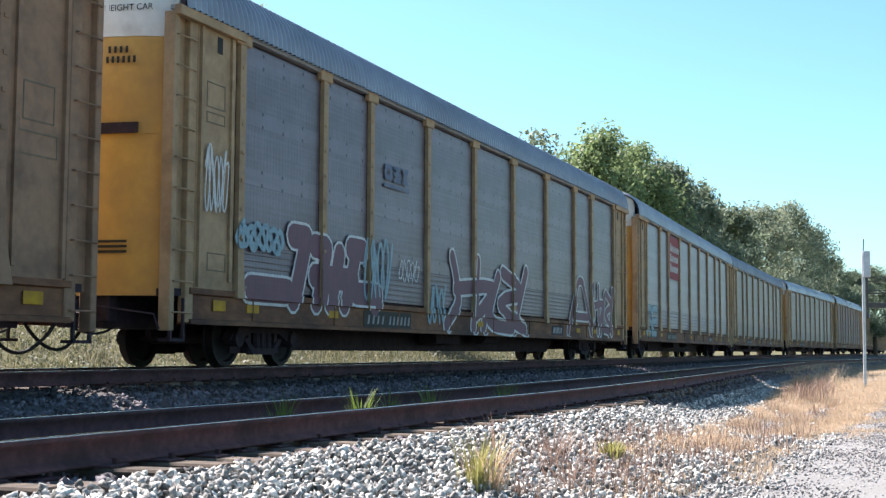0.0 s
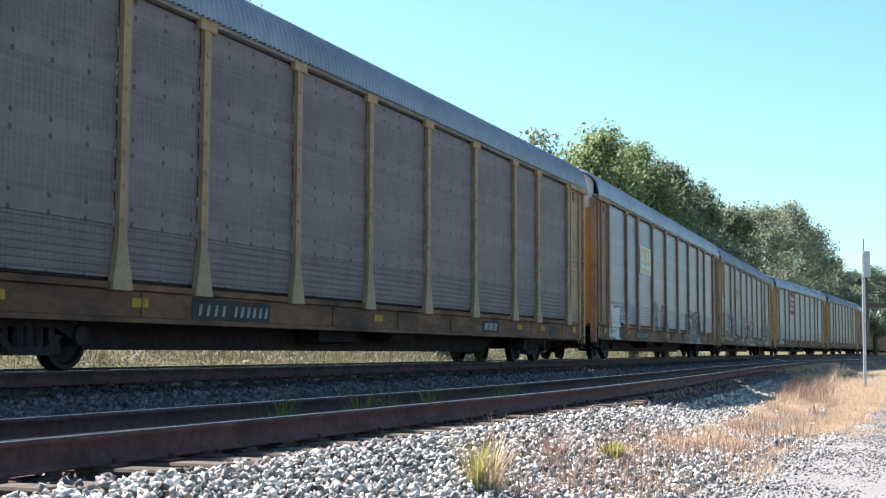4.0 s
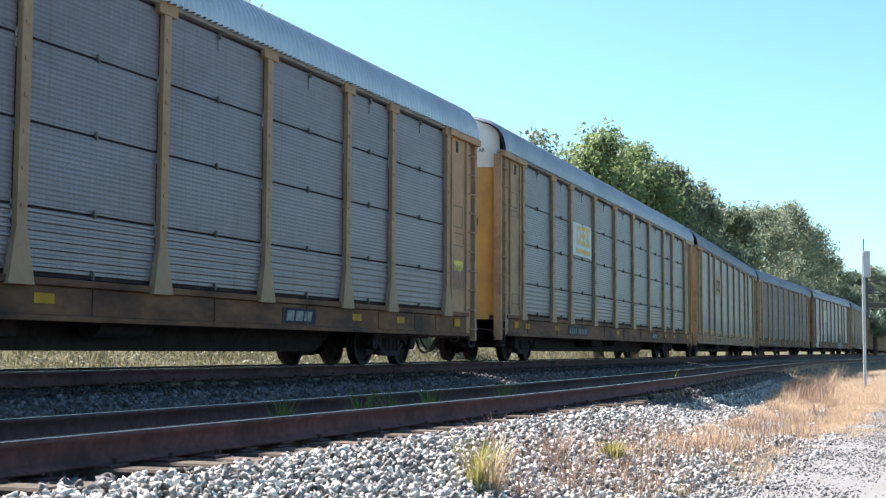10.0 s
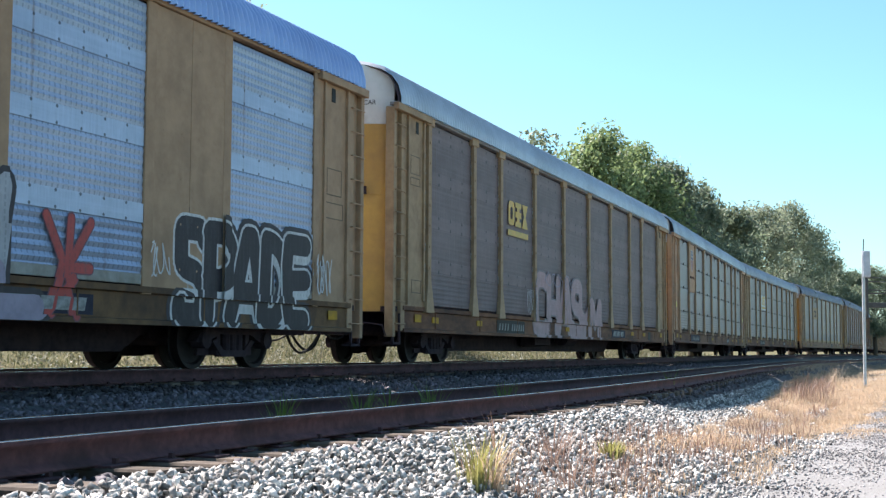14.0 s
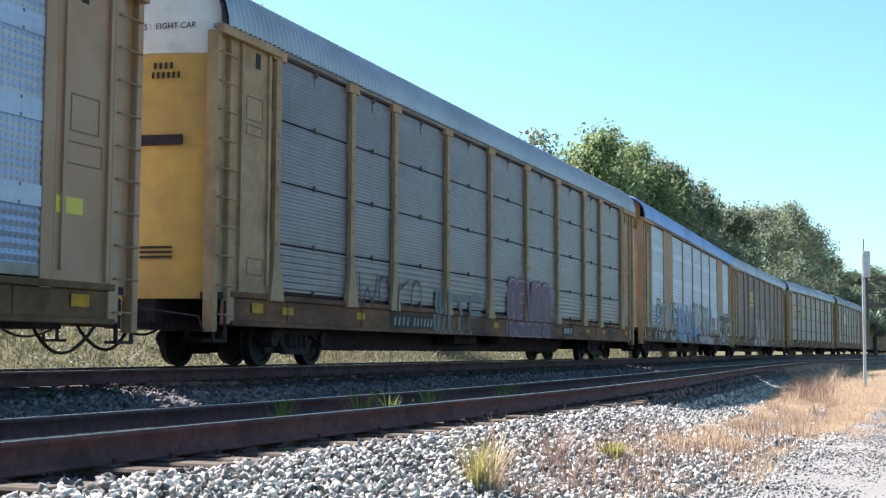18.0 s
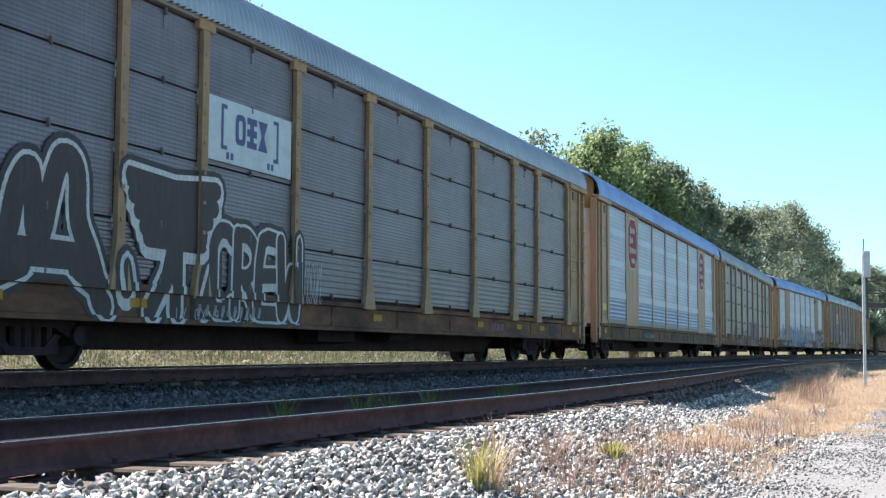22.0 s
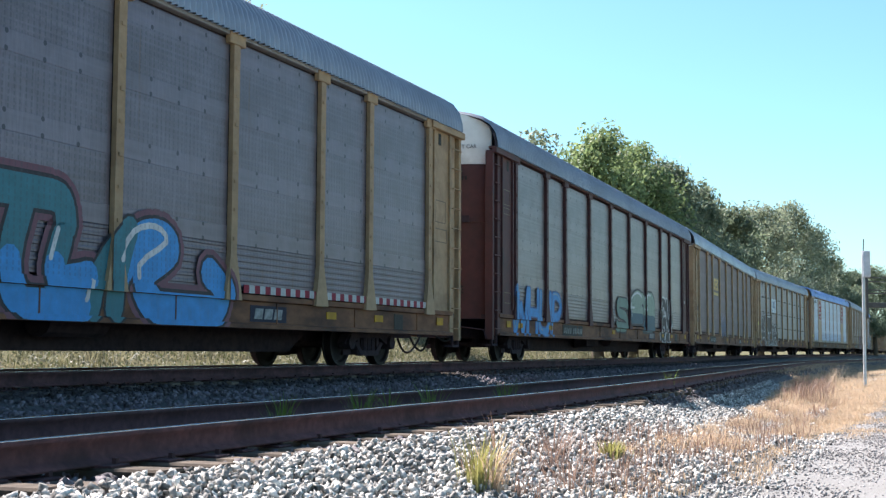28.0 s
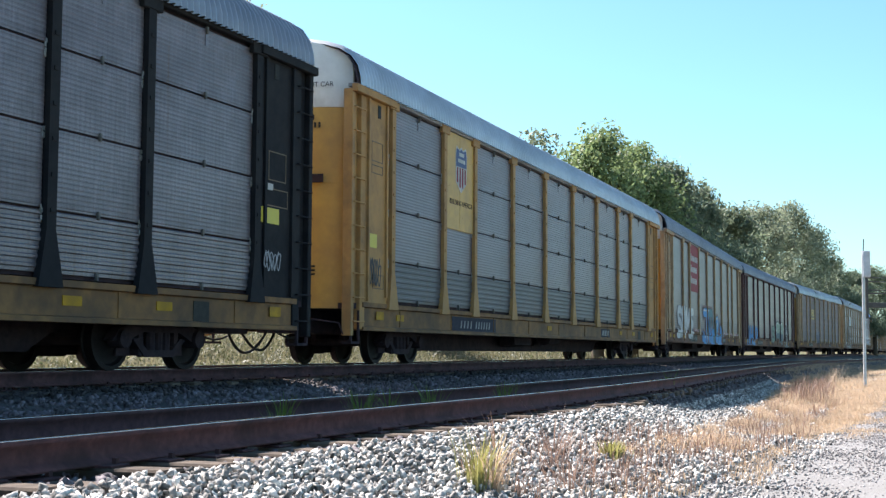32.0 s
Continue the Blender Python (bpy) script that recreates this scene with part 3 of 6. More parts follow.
def painted(polys, layer, mat, nm):
    """A coat of paint over the relief of the side, from convex outlines; later coats lie on earlier ones."""
    v, f = [], []
    xs_, zs_ = [q[0] for c in polys for q in c], [q[1] for c in polys for q in c]
    for box in on_side(min(xs_), max(xs_), min(zs_), max(zs_)):
        for k, poly in enumerate(polys):
            c = clipped(poly, box)
            if len(c) > 2:
                f.append(tuple(range(len(v), len(v) + len(c))))
                v += [(x, box[4] - 0.0012 * layer - 0.00004 * (k % 20), z) for x, z in c]
    me = bpy.data.meshes.new(nm)
    me.from_pydata(v, [], f)
    me.materials.append(SPRAY[mat])
    return me


def stroke(pts, width):
    """Convex pieces of one brush stroke with round ends and joints."""
    out = []
    for i, (x, z) in enumerate(pts):
        out.append([(x + width / 2 * math.cos(a), z + width / 2 * math.sin(a)) for a in np.linspace(0, 2 * math.pi, 11)[:-1]])
        if i:
            u, w = pts[i - 1]
            dx, dz = x - u, z - w
            q = math.hypot(dx, dz)
            if q > 1e-6:
                nx, nz = -dz / q * width / 2, dx / q * width / 2
                out.append([(u + nx, w + nz), (u - nx, w - nz), (x - nx, z - nz), (x + nx, z + nz)])
    return out


def bow(cx, cz, rx, rz, a0, a1, n=9):
    return [(cx + rx * math.cos(radians(a)), cz + rz * math.sin(radians(a))) for a in np.linspace(a0, a1, n)]


# sprayed forms, each in a box of one by one, as brush lines
FORM = {}
FORM["S"] = [bow(.5, .74, .34, .22, 20, 270) + bow(.5, .27, .36, .25, 90, -160)]
FORM["P"] = [[(.2, .02), (.22, .95)], bow(.4, .7, .42, .25, 120, -120)]
FORM["A"] = [[(.06, .02), (.42, .96), (.58, .96), (.95, .02)], [(.25, .34), (.78, .34)]]
FORM["D"] = [[(.2, .04), (.2, .95)], bow(.25, .5, .62, .44, 90, -90)]
FORM["E"] = [[(.88, .92), (.2, .92), (.18, .06), (.9, .06)], [(.2, .5), (.75, .52)]]
FORM["M"] = [[(.08, .02), (.14, .94), (.48, .4), (.84, .94), (.92, .02)]]
FORM["G"] = [bow(.52, .5, .4, .45, 40, 330), [(.88, .3), (.9, .48), (.58, .46)]]
FORM["Y"] = [[(.08, .95), (.2, .6), (.5, .42), (.8, .6), (.9, .95)], [(.5, .42), (.55, .1), (.2, .04)]]
FORM["C"] = [bow(.55, .5, .42, .45, 50, 310)]
FORM["R"] = [[(.16, .02), (.2, .94)], bow(.4, .7, .42, .24, 120, -110), [(.42, .46), (.9, .04)]]
FORM["W"] = [[(.04, .95), (.22, .05), (.5, .6), (.76, .05), (.95, .95)]]
FORM["O"] = [bow(.5, .5, .38, .44, 0, 360, 14)]
FORM["U"] = [[(.12, .95)] + bow(.5, .34, .38, .3, 180, 360) + [(.88, .95)]]
FORM["L"] = [[(.2, .96), (.16, .08), (.92, .1)]]
FORM["T"] = [[(.04, .9), (.96, .92)], [(.5, .9), (.52, .04)]]
FORM["J"] = [[(.2, .92), (.75, .95), (.72, .3)] + bow(.42, .28, .3, .26, 0, -170)]
FORM["H"] = [[(.15, .02), (.2, .96)], [(.82, .02), (.84, .96)], [(.18, .5), (.84, .48)]]
FORM["0"] = [bow(.5, .5, .3, .46, 0, 360, 12)]
FORM["I"] = [[(.5, .04), (.5, .95)]]
FORM["N"] = [[(.12, .02), (.16, .95), (.82, .06), (.88, .96)]]
FORM["F"] = [[(.86, .92), (.2, .92), (.18, .04)], [(.2, .5), (.7, .52)]]
FORM["K"] = [[(.18, .02), (.2, .96)], [(.88, .94), (.25, .45), (.92, .04)]]
FORM["Z"] = [[(.1, .9), (.9, .92), (.12, .08), (.92, .06)]]
FORM["step"] = [[(.0, .22), (.3, .22)], [(.27, .95), (.36, .95), (.36, .04)], [(.43, .8), (.52, .78), (.52, .05)], [(.62, .05), (.62, .74)], [(.46, .44), (.76, .44)], [(.70, .84), (.8, .84)], [(.75, .84), (.73, .06)], [(.78, .28), (.98, .28), (.98, .12)]]
FORM["wild"] = [[(.03, .95), (.14, .4), (.04, .1)], [(.3, .95), (.34, .05)], [(.1, .55), (.5, .62), (.36, .25)], [(.55, .78), (.5, .2), (.76, .1)], [(.6, .85), (.86, .62), (.6, .42), (.97, .06)], [(.9, .92), (.8, .05)], [(.45, .05), (.46, .5)]]
FORM["hut"] = [[(.06, .05), (.22, .40), (.26, .70), (.34, .82), (.40, .5)], [(.97, .02), (.82, .36), (.70, .58), (.66, .86), (.56, .95), (.5, .8), (.46, .5)], [(.28, .36), (.78, .36)], [(.14, .2), (.34, .3)], [(.9, .2), (.72, .3)]]
FORM["cup"] = [[(.06, .93), (.5, .90), (.95, .95)], [(.12, .82), (.9, .82)], [(.18, .72), (.85, .72)], [(.24, .62), (.8, .62)], [(.28, .55), (.76, .55)], [(.52, .55), (.48, .3), (.36, .04)], [(.56, .5), (.6, .06)], [(.1, .34), (.14, .2)], [(.9, .34), (.85, .14)]]
FORM["crook"] = [[(.04, .06), (.03, .6), (.14, .9), (.42, .98), (.66, .88), (.72, .7)], [(.4, .9), (.34, .4), (.48, .1), (.92, .06)], [(.7, .6), (.68, .3), (.95, .34)]]
FORM["stem"] = [[(.2, .05), (.3, .45), (.75, .9)], [(.75, .9), (.62, .5), (.6, .06)]]
FORM["hook"] = [[(.24, .5), (.30, .78), (.42, .86), (.5, .72), (.36, .46), (.46, .16), (.66, .05), (.84, .10), (.9, .34), (.78, .55)]]
FORM["V"] = [[(.06, .96), (.46, .04), (.9, .96)]]
FORM["X"] = [[(.1, .04), (.88, .96)], [(.1, .96), (.88, .04)]]
FORM["/"] = [[(.15, .0), (.85, 1.0)]]
FORM["9"] = [[(.3, .02), (.8, .4), (.82, .75)] + bow(.5, .72, .32, .25, 10, 350)]
FORM["1"] = [[(.4, .02), (.6, .98)]]
FORM["4"] = [[(.7, .0), (.75, .98), (.1, .34), (.92, .34)]]
FORM["mound"] = [bow(.3, .28, .3, .6, 180, 60) + bow(.45, .6, .12, .24, 120, 0), [(.04, .3), (.5, .32)], [(.08, .5), (.5, .5)], [(.2, .7), (.42, .68)], bow(.75, .55, .2, .36, 150, 20) + [(.97, .14), (.6, .1)], [(.62, .3), (.95, .3)], [(.6, .5), (.95, .5)], [(.6, .68), (.9, .68)]]
FORM["head"] = [[(.12, .98), (.4, .8), (.95, .86), (.8, .62)], [(.1, .98), (.2, .55), (.02, .12), (.35, .2)], [(.3, .62), (.75, .6)], [(.25, .38), (.8, .36)], [(.88, .5), (.92, .04), (.5, .0), (.85, .3)]]
FORM["star"] = [[(.02, .98), (.4, .55), (.2, .06), (.62, .4)], [(.98, .95), (.5, .5), (.95, .5)], [(.5, .98), (.5, .4), (.7, .02)]]
FORM["bars"] = [[(.1, .0), (.12, .98)], [(.34, .02), (.3, .9)], [(.3, .5), (.62, .52)], [(.6, .02), (.6, .98)], [(.88, .0), (.86, .92)]]


def piece(car, x0, x1, z0, z1, forms, fill, line, wide=0.24, edge=0.05, halo=None, shine=None, lower=None, seed=1, lap=1.12, core=True, each=False, drop=None):
    """Sprayed forms side by side, with one common outline, a fill, and if named a cloud round them, a second tone below and lights; each: every form outlined by itself over the one before; drop: a lit lower edge."""
    rnd = random.Random(seed)
    cw, h, wd = (x1 - x0) / len(forms), z1 - z0, wide
    tones = fill if isinstance(fill, tuple) else (fill,)
    sets = []
    for k, name in enumerate(forms):
        ax, az, tilt, hh = x0 + cw * k - cw * (lap - 1) / 2, z0 + rnd.uniform(0, .05) * h, rnd.uniform(-.12, .12), h * rnd.uniform(.9, 1)
        got = []
        for ln in FORM[name]:
            pts = [(ax + cw * lap * (u + tilt * (w - .5)), az + hh * w) for u, w in ln]
            pts = smooth_line(pts, 3) if name not in ("step", "star", "cup") else pts
            got.append([(min(max(x, x0 + wd / 2), x1 - wd / 2), min(max(z, z0 + wd / 2), z1 - wd / 2)) for x, z in pts])
        sets.append(got)
    lines = [ln for got in sets for ln in got]
    coat = lambda q, w: [c for ln in q for c in stroke(ln, w)]
    root = part("graffiti", painted(coat(lines, wd + 2 * edge), 2, line, "graffiti"), car, kind="stuff")
    if halo:
        part("graffiti_cloud", painted(coat(lines, wd + 2 * edge + 0.16), 0, halo, "graffiti_cloud"), root, kind="stuff")
    if drop:
        part("graffiti_edge", painted(coat([[(x, max(z - drop, z0 + wd / 2)) for x, z in ln] for ln in lines], wd + 2 * edge), 1, line, "graffiti_edge"), root, kind="stuff")
    if each:
        for k, got in enumerate(sets):
            if k:
                part("graffiti_line", painted(coat(got, wd + 2 * edge), 2 + 2 * k, line, "graffiti_line"), root, kind="stuff")
            part("graffiti_fill", painted(coat(got, wd), 3 + 2 * k, tones[k % len(tones)], "graffiti_fill"), root, kind="stuff")
    elif core:
        for k, tone_ in enumerate(tones):
            part("graffiti_fill", painted(coat([ln for got in sets[k::len(tones)] for ln in got], wd), 4, tone_, "graffiti_fill"), root, kind="stuff")
    if lower:
        low = [[q for q in ln if q[1] < z0 + 0.45 * h] for ln in lines]
        low = [ln for ln in low if len(ln) > 1]
        part("graffiti_fade", painted(coat(low, wd * 0.98), 6, lower, "graffiti_fade"), root, kind="stuff")
    if shine:
        lit = [[(x - wd * 0.22, z + wd * 0.26) for x, z in ln[:max(2, len(ln) // 2)]] for ln in lines[::2]]
        part("graffiti_shine", painted(coat(lit, wd * 0.19), 8, shine, "graffiti_shine"), root, kind="stuff")


def scrawl(car, x0, x1, z0, z1, mat, seed, width=0.035, loops=6):
    """A thin sprayed scribble."""
    rnd = random.Random(seed)
    pts = []
    for i in range(loops * 4):
        u = i / (loops * 4 - 1)
        pts.append((x0 + (x1 - x0) * u + 0.09 * (x1 - x0) * math.sin(i * 2.1), (z0 + z1) / 2 + (z1 - z0) * 0.5 * math.sin(i * 1.75 + rnd.uniform(-.4, .4))))
    part("scrawl", painted(stroke(smooth_line(pts, 3), width), 9, mat, "scrawl"), car, kind="stuff")


def letters(car, words, x0, x1, z1, high, mat, width):
    """Rows of thin sprayed capitals."""
    lines = []
    for r_, word in enumerate(words):
        cw = (x1 - x0) / max(len(q) for q in words)
        for k, ch in enumerate(word):
            if ch in FORM:
                lines += [[(x0 + cw * (k + .1 + .8 * u), z1 - high * (r_ * 1.3 + 1 - w)) for u, w in ln] for ln in FORM[ch]]
    part("lettering", painted([c for ln in lines for c in stroke(ln, width)], 9, mat, "lettering"), car, kind="stuff")


def words_(*a):
    return lambda car: letters(car, *a)


def autorack(spec):
    """One covered car carrier. spec: keys for screens, frame paint, ends, roof, label."""
    car = new("autorack_car")
    frame_m, end_m = spec.get("frame", TAN), spec.get("door", YELLOW)
    scr = spec["screen"]
    tagged(car, spec["label"], "railway car", "cars of the freight train")
    zs = spec.get("rows", (1.155, 4.845))
    rows = len(zs) - 1
    solid = spec.get("solid", {})
    for side in (0, 1):
        turn = FLIP if side else Matrix.Identity(4)
        near = side == 0
        for i, w in enumerate(BAYS):
            xm = (POSTS[i] + POSTS[i + 1]) / 2
            bay = part("screen_bay", box_mesh("bay_rim", (-w / 2, w / 2, 0.05, 0.09, Z_SILL1, Z_EAVE), UNDER), car, turn @ pose(xm, SIDE, 0))
            for r in range(rows):
                if near and i in solid and r >= solid[i][0]:
                    continue
                a, c = zs[r] + (0.016 if r else 0), zs[r + 1] - 0.016
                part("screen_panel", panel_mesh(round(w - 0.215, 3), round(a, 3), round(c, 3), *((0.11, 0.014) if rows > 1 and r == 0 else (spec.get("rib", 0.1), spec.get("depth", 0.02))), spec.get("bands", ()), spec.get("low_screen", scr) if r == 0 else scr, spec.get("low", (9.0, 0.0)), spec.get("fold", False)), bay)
                if rows > 1 and near:
                    part("clip", clip_mesh(), bay, pose(-0.02, -0.02, a))
                    if r == rows - 1:
                        part("strap", box_mesh("strap", (-0.035, 0.035, -0.016, -0.004, round(c - 0.24, 3), round(c + 0.03, 3)), scr), bay)
                        part("clip", clip_mesh(), bay, pose(-0.02, -0.03, c - 0.02))
            if spec.get("kick") and near and i not in solid:
                part("kick_strip", box_mesh("kick_strip", (-w / 2 + 0.12, w / 2 - 0.12, -0.03, -0.02, 1.12, 1.26), spec["kick"], 0.008), bay)
            if near and i in solid:
                a = zs[solid[i][0]] + 0.01
                part("solid_panel", solid_mesh(w, round(a, 3), solid[i][1]), bay)
        for x in POSTS:
            if near and (rows > 1 or scr is PANEL_D):
                part("weld_spatter", weld_mesh(zs if rows > 1 else (1.1, 1.95, 2.4, 2.85, 3.3, 3.75, 4.2, 4.9)), car, pose(x, SIDE - 0.012, 0), kind="stuff")
            part("post", post_mesh(frame_m, spec.get("flare", 0.14), spec.get("cap", True), spec.get("flush", False)), car, turn @ pose(x, SIDE + 0.03, 0))
        part("side_sill", sill_mesh(spec.get("sill", SILL)), car, turn)
        part("top_rail", box_mesh("top_rail", (-X_END + 0.05, X_END - 0.05, SIDE - 0.075, SIDE + 0.08, Z_EAVE - 0.02, Z_EAVE + 0.05), spec.get("rail", EAVE), 0.01), car, turn)
    for turn in (Matrix.Identity(4), FLIP):
        # each end
        end = part("car_end", end_cap_mesh(spec.get("cap_paint", WHITE)), car, turn)
        part("roof_rim", rim_mesh(), end)
        leaf = end_door_mesh(end_m)
        part("end_door", leaf, end)
        part("end_door", leaf, end, Matrix.Diagonal((1, -1, 1, 1)))
        for mir in (Matrix.Identity(4), Matrix.Diagonal((1, -1, 1, 1))):
            pl = part("end_plate", end_plate_mesh(spec.get("plate", frame_m)), car, turn @ mir)
            co = part("corner_post", corner_mesh(spec.get("corner", frame_m)), car, turn @ mir)
            for z in np.arange(0.75, 4.8, 0.42):
                part("rung", rung_mesh(spec.get("corner", frame_m)), co, pose(0, 0, float(z)))
            part("step", lever_mesh(), car, turn @ mir)
        part("coupler", coupler_mesh(), car, turn)
        part("air_hose", hose_mesh(0.42, -0.25, 0.025), car, turn)
        part("brake_line", hose_mesh(0.2, 0.35, 0.018), car, turn)
        tr = part("truck", bolster_mesh(), car, pose(-10.0 if turn is FLIP else 10.0, 0, 0))
        part("side_frame", frame_mesh(), tr)
        part("side_frame", frame_mesh(), tr, FLIP)
        for x in (-0.89, 0.89):
            part("axle", axle_mesh(), tr, pose(x, 0, 0.42))
            part("wheel", wheel_mesh(), tr, pose(x, -0.76, 0.42))
            part("wheel", wheel_mesh(), tr, pose(x, 0.76, 0.42) @ FLIP)
    part("roof", roof_mesh(spec.get("roof", ROOF_D)), car)
    part("underframe", underframe_mesh(), car)
    for i in range(len(BAYS)):
        if abs(POSTS[i] + 0.5 - spec.get("plate_x", -6.1)) < spec.get("plate_w", 1.1) + 0.2 or abs(POSTS[i] + 0.5 - spec.get("mark_x", 5.35)) < 0.8:
            continue
        if spec.get("flush") or i % 2 and i not in (1, 7):
            continue
        up = 0.0001 if spec.get("kick") else 0.0
        part("reflector", box_mesh("reflector", (0, 0.36, SIDE - 0.066, SIDE - 0.061, 0.72, 0.83), REFLECT) if up else box_mesh("reflector_low", (0, 0.36, SIDE - 0.012, SIDE - 0.001, 0.80, 0.92), REFLECT), car, pose(POSTS[i] + 0.32, 0, up))
    # reporting marks on the sill, as bars
    b = part("number_plate", box_mesh("number_plate", (-spec.get("plate_w", 1.1), spec.get("plate_w", 1.1), SIDE - 0.008, SIDE - 0.001, 0.665, 0.975), spec.get("plate_mat", MARK_K)), car, pose(spec.get("plate_x", -6.1), 0, 0))
    for x in (-0.95, -0.74, -0.53, -0.32, 0.02, 0.20, 0.38, 0.56, 0.74, 0.92):
        part("mark", cached(("sillmark", spec.get("letter", MARK_G).name), lambda: Build().add([(0, 0, 0), (0.075, 0, 0), (0.115, 0, 0.16), (0.04, 0, 0.16), (0, 0.004, 0), (0.075, 0.004, 0), (0.115, 0.004, 0.16), (0.04, 0.004, 0.16)],
             [(0, 1, 2, 3), (7, 6, 5, 4), (0, 4, 5, 1), (1, 5, 6, 2), (2, 6, 7, 3), (3, 7, 4, 0)]).mesh("mark", spec.get("letter", MARK_G))), b, pose(x, SIDE - 0.014, 0.735))
    big = spec.get("mark_size", 1.0)
    mark = part("builder_mark", box_mesh("builder_mark", (-0.56 * big, 0.56 * big, SIDE - 0.007, SIDE - 0.001, 0.70, 0.95), spec.get("mark_back", MARK_N)), car, pose(spec.get("mark_x", 5.35), 0, 0))
    for x in (-0.45, -0.15, 0.15):
        part("mark", cached(("bigmark", big, spec.get("mark_paint", MARK_G).name), lambda: Build().add([(0, 0, 0), (0.24 * big, 0, 0), (0.28 * big, 0, 0.16), (0.04, 0, 0.16), (0, 0.004, 0), (0.24 * big, 0.004, 0), (0.28 * big, 0.004, 0.16), (0.04, 0.004, 0.16)],
             [(0, 1, 2, 3), (7, 6, 5, 4), (0, 4, 5, 1), (1, 5, 6, 2), (2, 6, 7, 3), (3, 7, 4, 0)]).mesh("mark", spec.get("mark_paint", MARK_G))), mark, pose(x * big, SIDE - 0.012, 0.745))
    part("test_plate", box_mesh("test_plate", (-0.2, 0.2, SIDE - 0.008, SIDE - 0.001, 0.66, 0.96), MARK_K), car, pose(10.3, 0, 0))
    part("end_reflector", box_mesh("end_reflector", (-0.17, 0.17, SIDE - 0.03, SIDE - 0.024, 0.8, 0.95), REFLECT), car, pose(12.35, 0, 0))
    part("end_reflector", box_mesh("end_reflector", (-0.17, 0.17, SIDE - 0.03, SIDE - 0.024, 0.8, 0.95), REFLECT), car, pose(-12.2, 0, 0))
    # marks on the rear end door, on the end plates
    if spec.get("end_marks", True):
        rot = Matrix.Translation((-X_END + 0.02, -0.55, 0)) @ pose(0, 0, 0, 0, 0, -90 + 9)
        for x, z in [(-0.10 + 0.085 * q, 4.32) for q in range(4)] + [(-0.13 + 0.08 * q, 4.18) for q in range(6)]:
            part("mark", cached("endmark", lambda: Build().box(0, 0.038, -0.004, 0, 0, 0.095).mesh("mark", MARK_K)), car, rot @ pose(x, -0.045, z))
        for z in (1.56, 1.63, 1.70):
            part("notice_line", cached("noticeline", lambda: Build().box(-0.26, 0.24, -0.004, 0, 0, 0.035).mesh("notice_line", MARK_K)), car, rot @ pose(0, -0.045, z))
        part("placard_slot", cached("slot", lambda: Build().box(-0.45, 0.37, -0.03, 0, 0, 0.15).mesh("placard_slot", UNDER)), car, rot @ pose(0, -0.04, 3.2))
        txt = cached(("height", end_m.name), height_text)
        part("warning_text", txt, car, Matrix.Translation((-X_END - 0.01, -0.50, 4.92)) @ pose(0, 0, 0, 90, 0, -90 + 9))
    part("lock_pocket", box_mesh("lock_pocket", (-0.07, 0.07, SIDE - 0.03, SIDE - 0.022, 4.5, 4.74), RUBBER, 0.003), car, pose(-12.3, 0, 0))
    part("lock_pocket", box_mesh("lock_pocket", (-0.07, 0.07, SIDE - 0.03, SIDE - 0.022, 4.5, 4.74), RUBBER, 0.003), car, pose(12.3, 0, 0))
    for x, z0, z1, w in ((-12.38, 3.68, 4.05, 0.5), (-12.38, 3.46, 3.62, 0.5), (12.36, 2.9, 3.36, 0.55), (12.36, 2.5, 2.78, 0.68), (-12.3, 1.36, 1.62, 0.5)):
        part("stencil_frame", cached(("stencil", z0), lambda: Build().box(-w / 2, w / 2, 0, 0.004, z0, z0 + 0.018).box(-w / 2, w / 2, 0, 0.004, z1 - 0.018, z1).box(-w / 2, -w / 2 + 0.018, 0, 0.004, z0 + 0.018, z1 - 0.018).box(w / 2 - 0.018, w / 2, 0, 0.004, z0 + 0.018, z1 - 0.018).mesh("stencil_frame", MARK_T)), car, pose(x, SIDE - 0.026, 0))
    for x, z, w, h, mt in spec.get("labels", ()):
        part("label_plate", box_mesh("label_plate", (-w / 2, w / 2, SIDE - 0.028, SIDE - 0.022, 0, h), mt), car, pose(x, 0, z))
    if spec.get("slatted_end"):
        for y in (-1.3, -1.05, -0.8, -0.55, -0.3, -0.05):
            part("door_slat", cached("door_slat", lambda: Build().box(-0.03, 0.0, -0.03, 0.03, 0.99, 5.05, 0.006).mesh("door_slat", UNDER)), car, pose(-(X_END + 0.06 - 0.42 * (y / 1.5) ** 2), y, 0))
    for fn in spec.get("extras", ()):
        fn(car)
    return car


def height_text():
    cu = bpy.data.curves.new("warning_text", "FONT")
    cu.body, cu.size, cu.align_x, cu.extrude = "EXCESS HEIGHT CAR", 0.125, "CENTER", 0.002
    ob = bpy.data.objects.new("tmp", cu)
    me = bpy.data.meshes.new_from_object(ob)
    bpy.data.objects.remove(ob)
    me.materials.append(MARK_K)
    return me


def slogan_text():
    cu = bpy.data.curves.new("slogan", "FONT")
    cu.body, cu.size, cu.align_x, cu.extrude = "BUILDING AMERICA", 0.16, "CENTER", 0.002
    ob = bpy.data.objects.new("tmp", cu)
    me = bpy.data.meshes.new_from_object(ob)
    bpy.data.objects.remove(ob)
    me.materials.append(UNDER)
    return me


def bay_x(i):
    return (POSTS[i] + POSTS[i + 1]) / 2


def logo_plate(x0, x1, z0, z1, mat):
    def put(car):
        part("emblem_plate", Build().box(x0, x1, SIDE - 0.033, SIDE - 0.03, z0, z1).mesh("emblem_plate", mat), car)
    return put


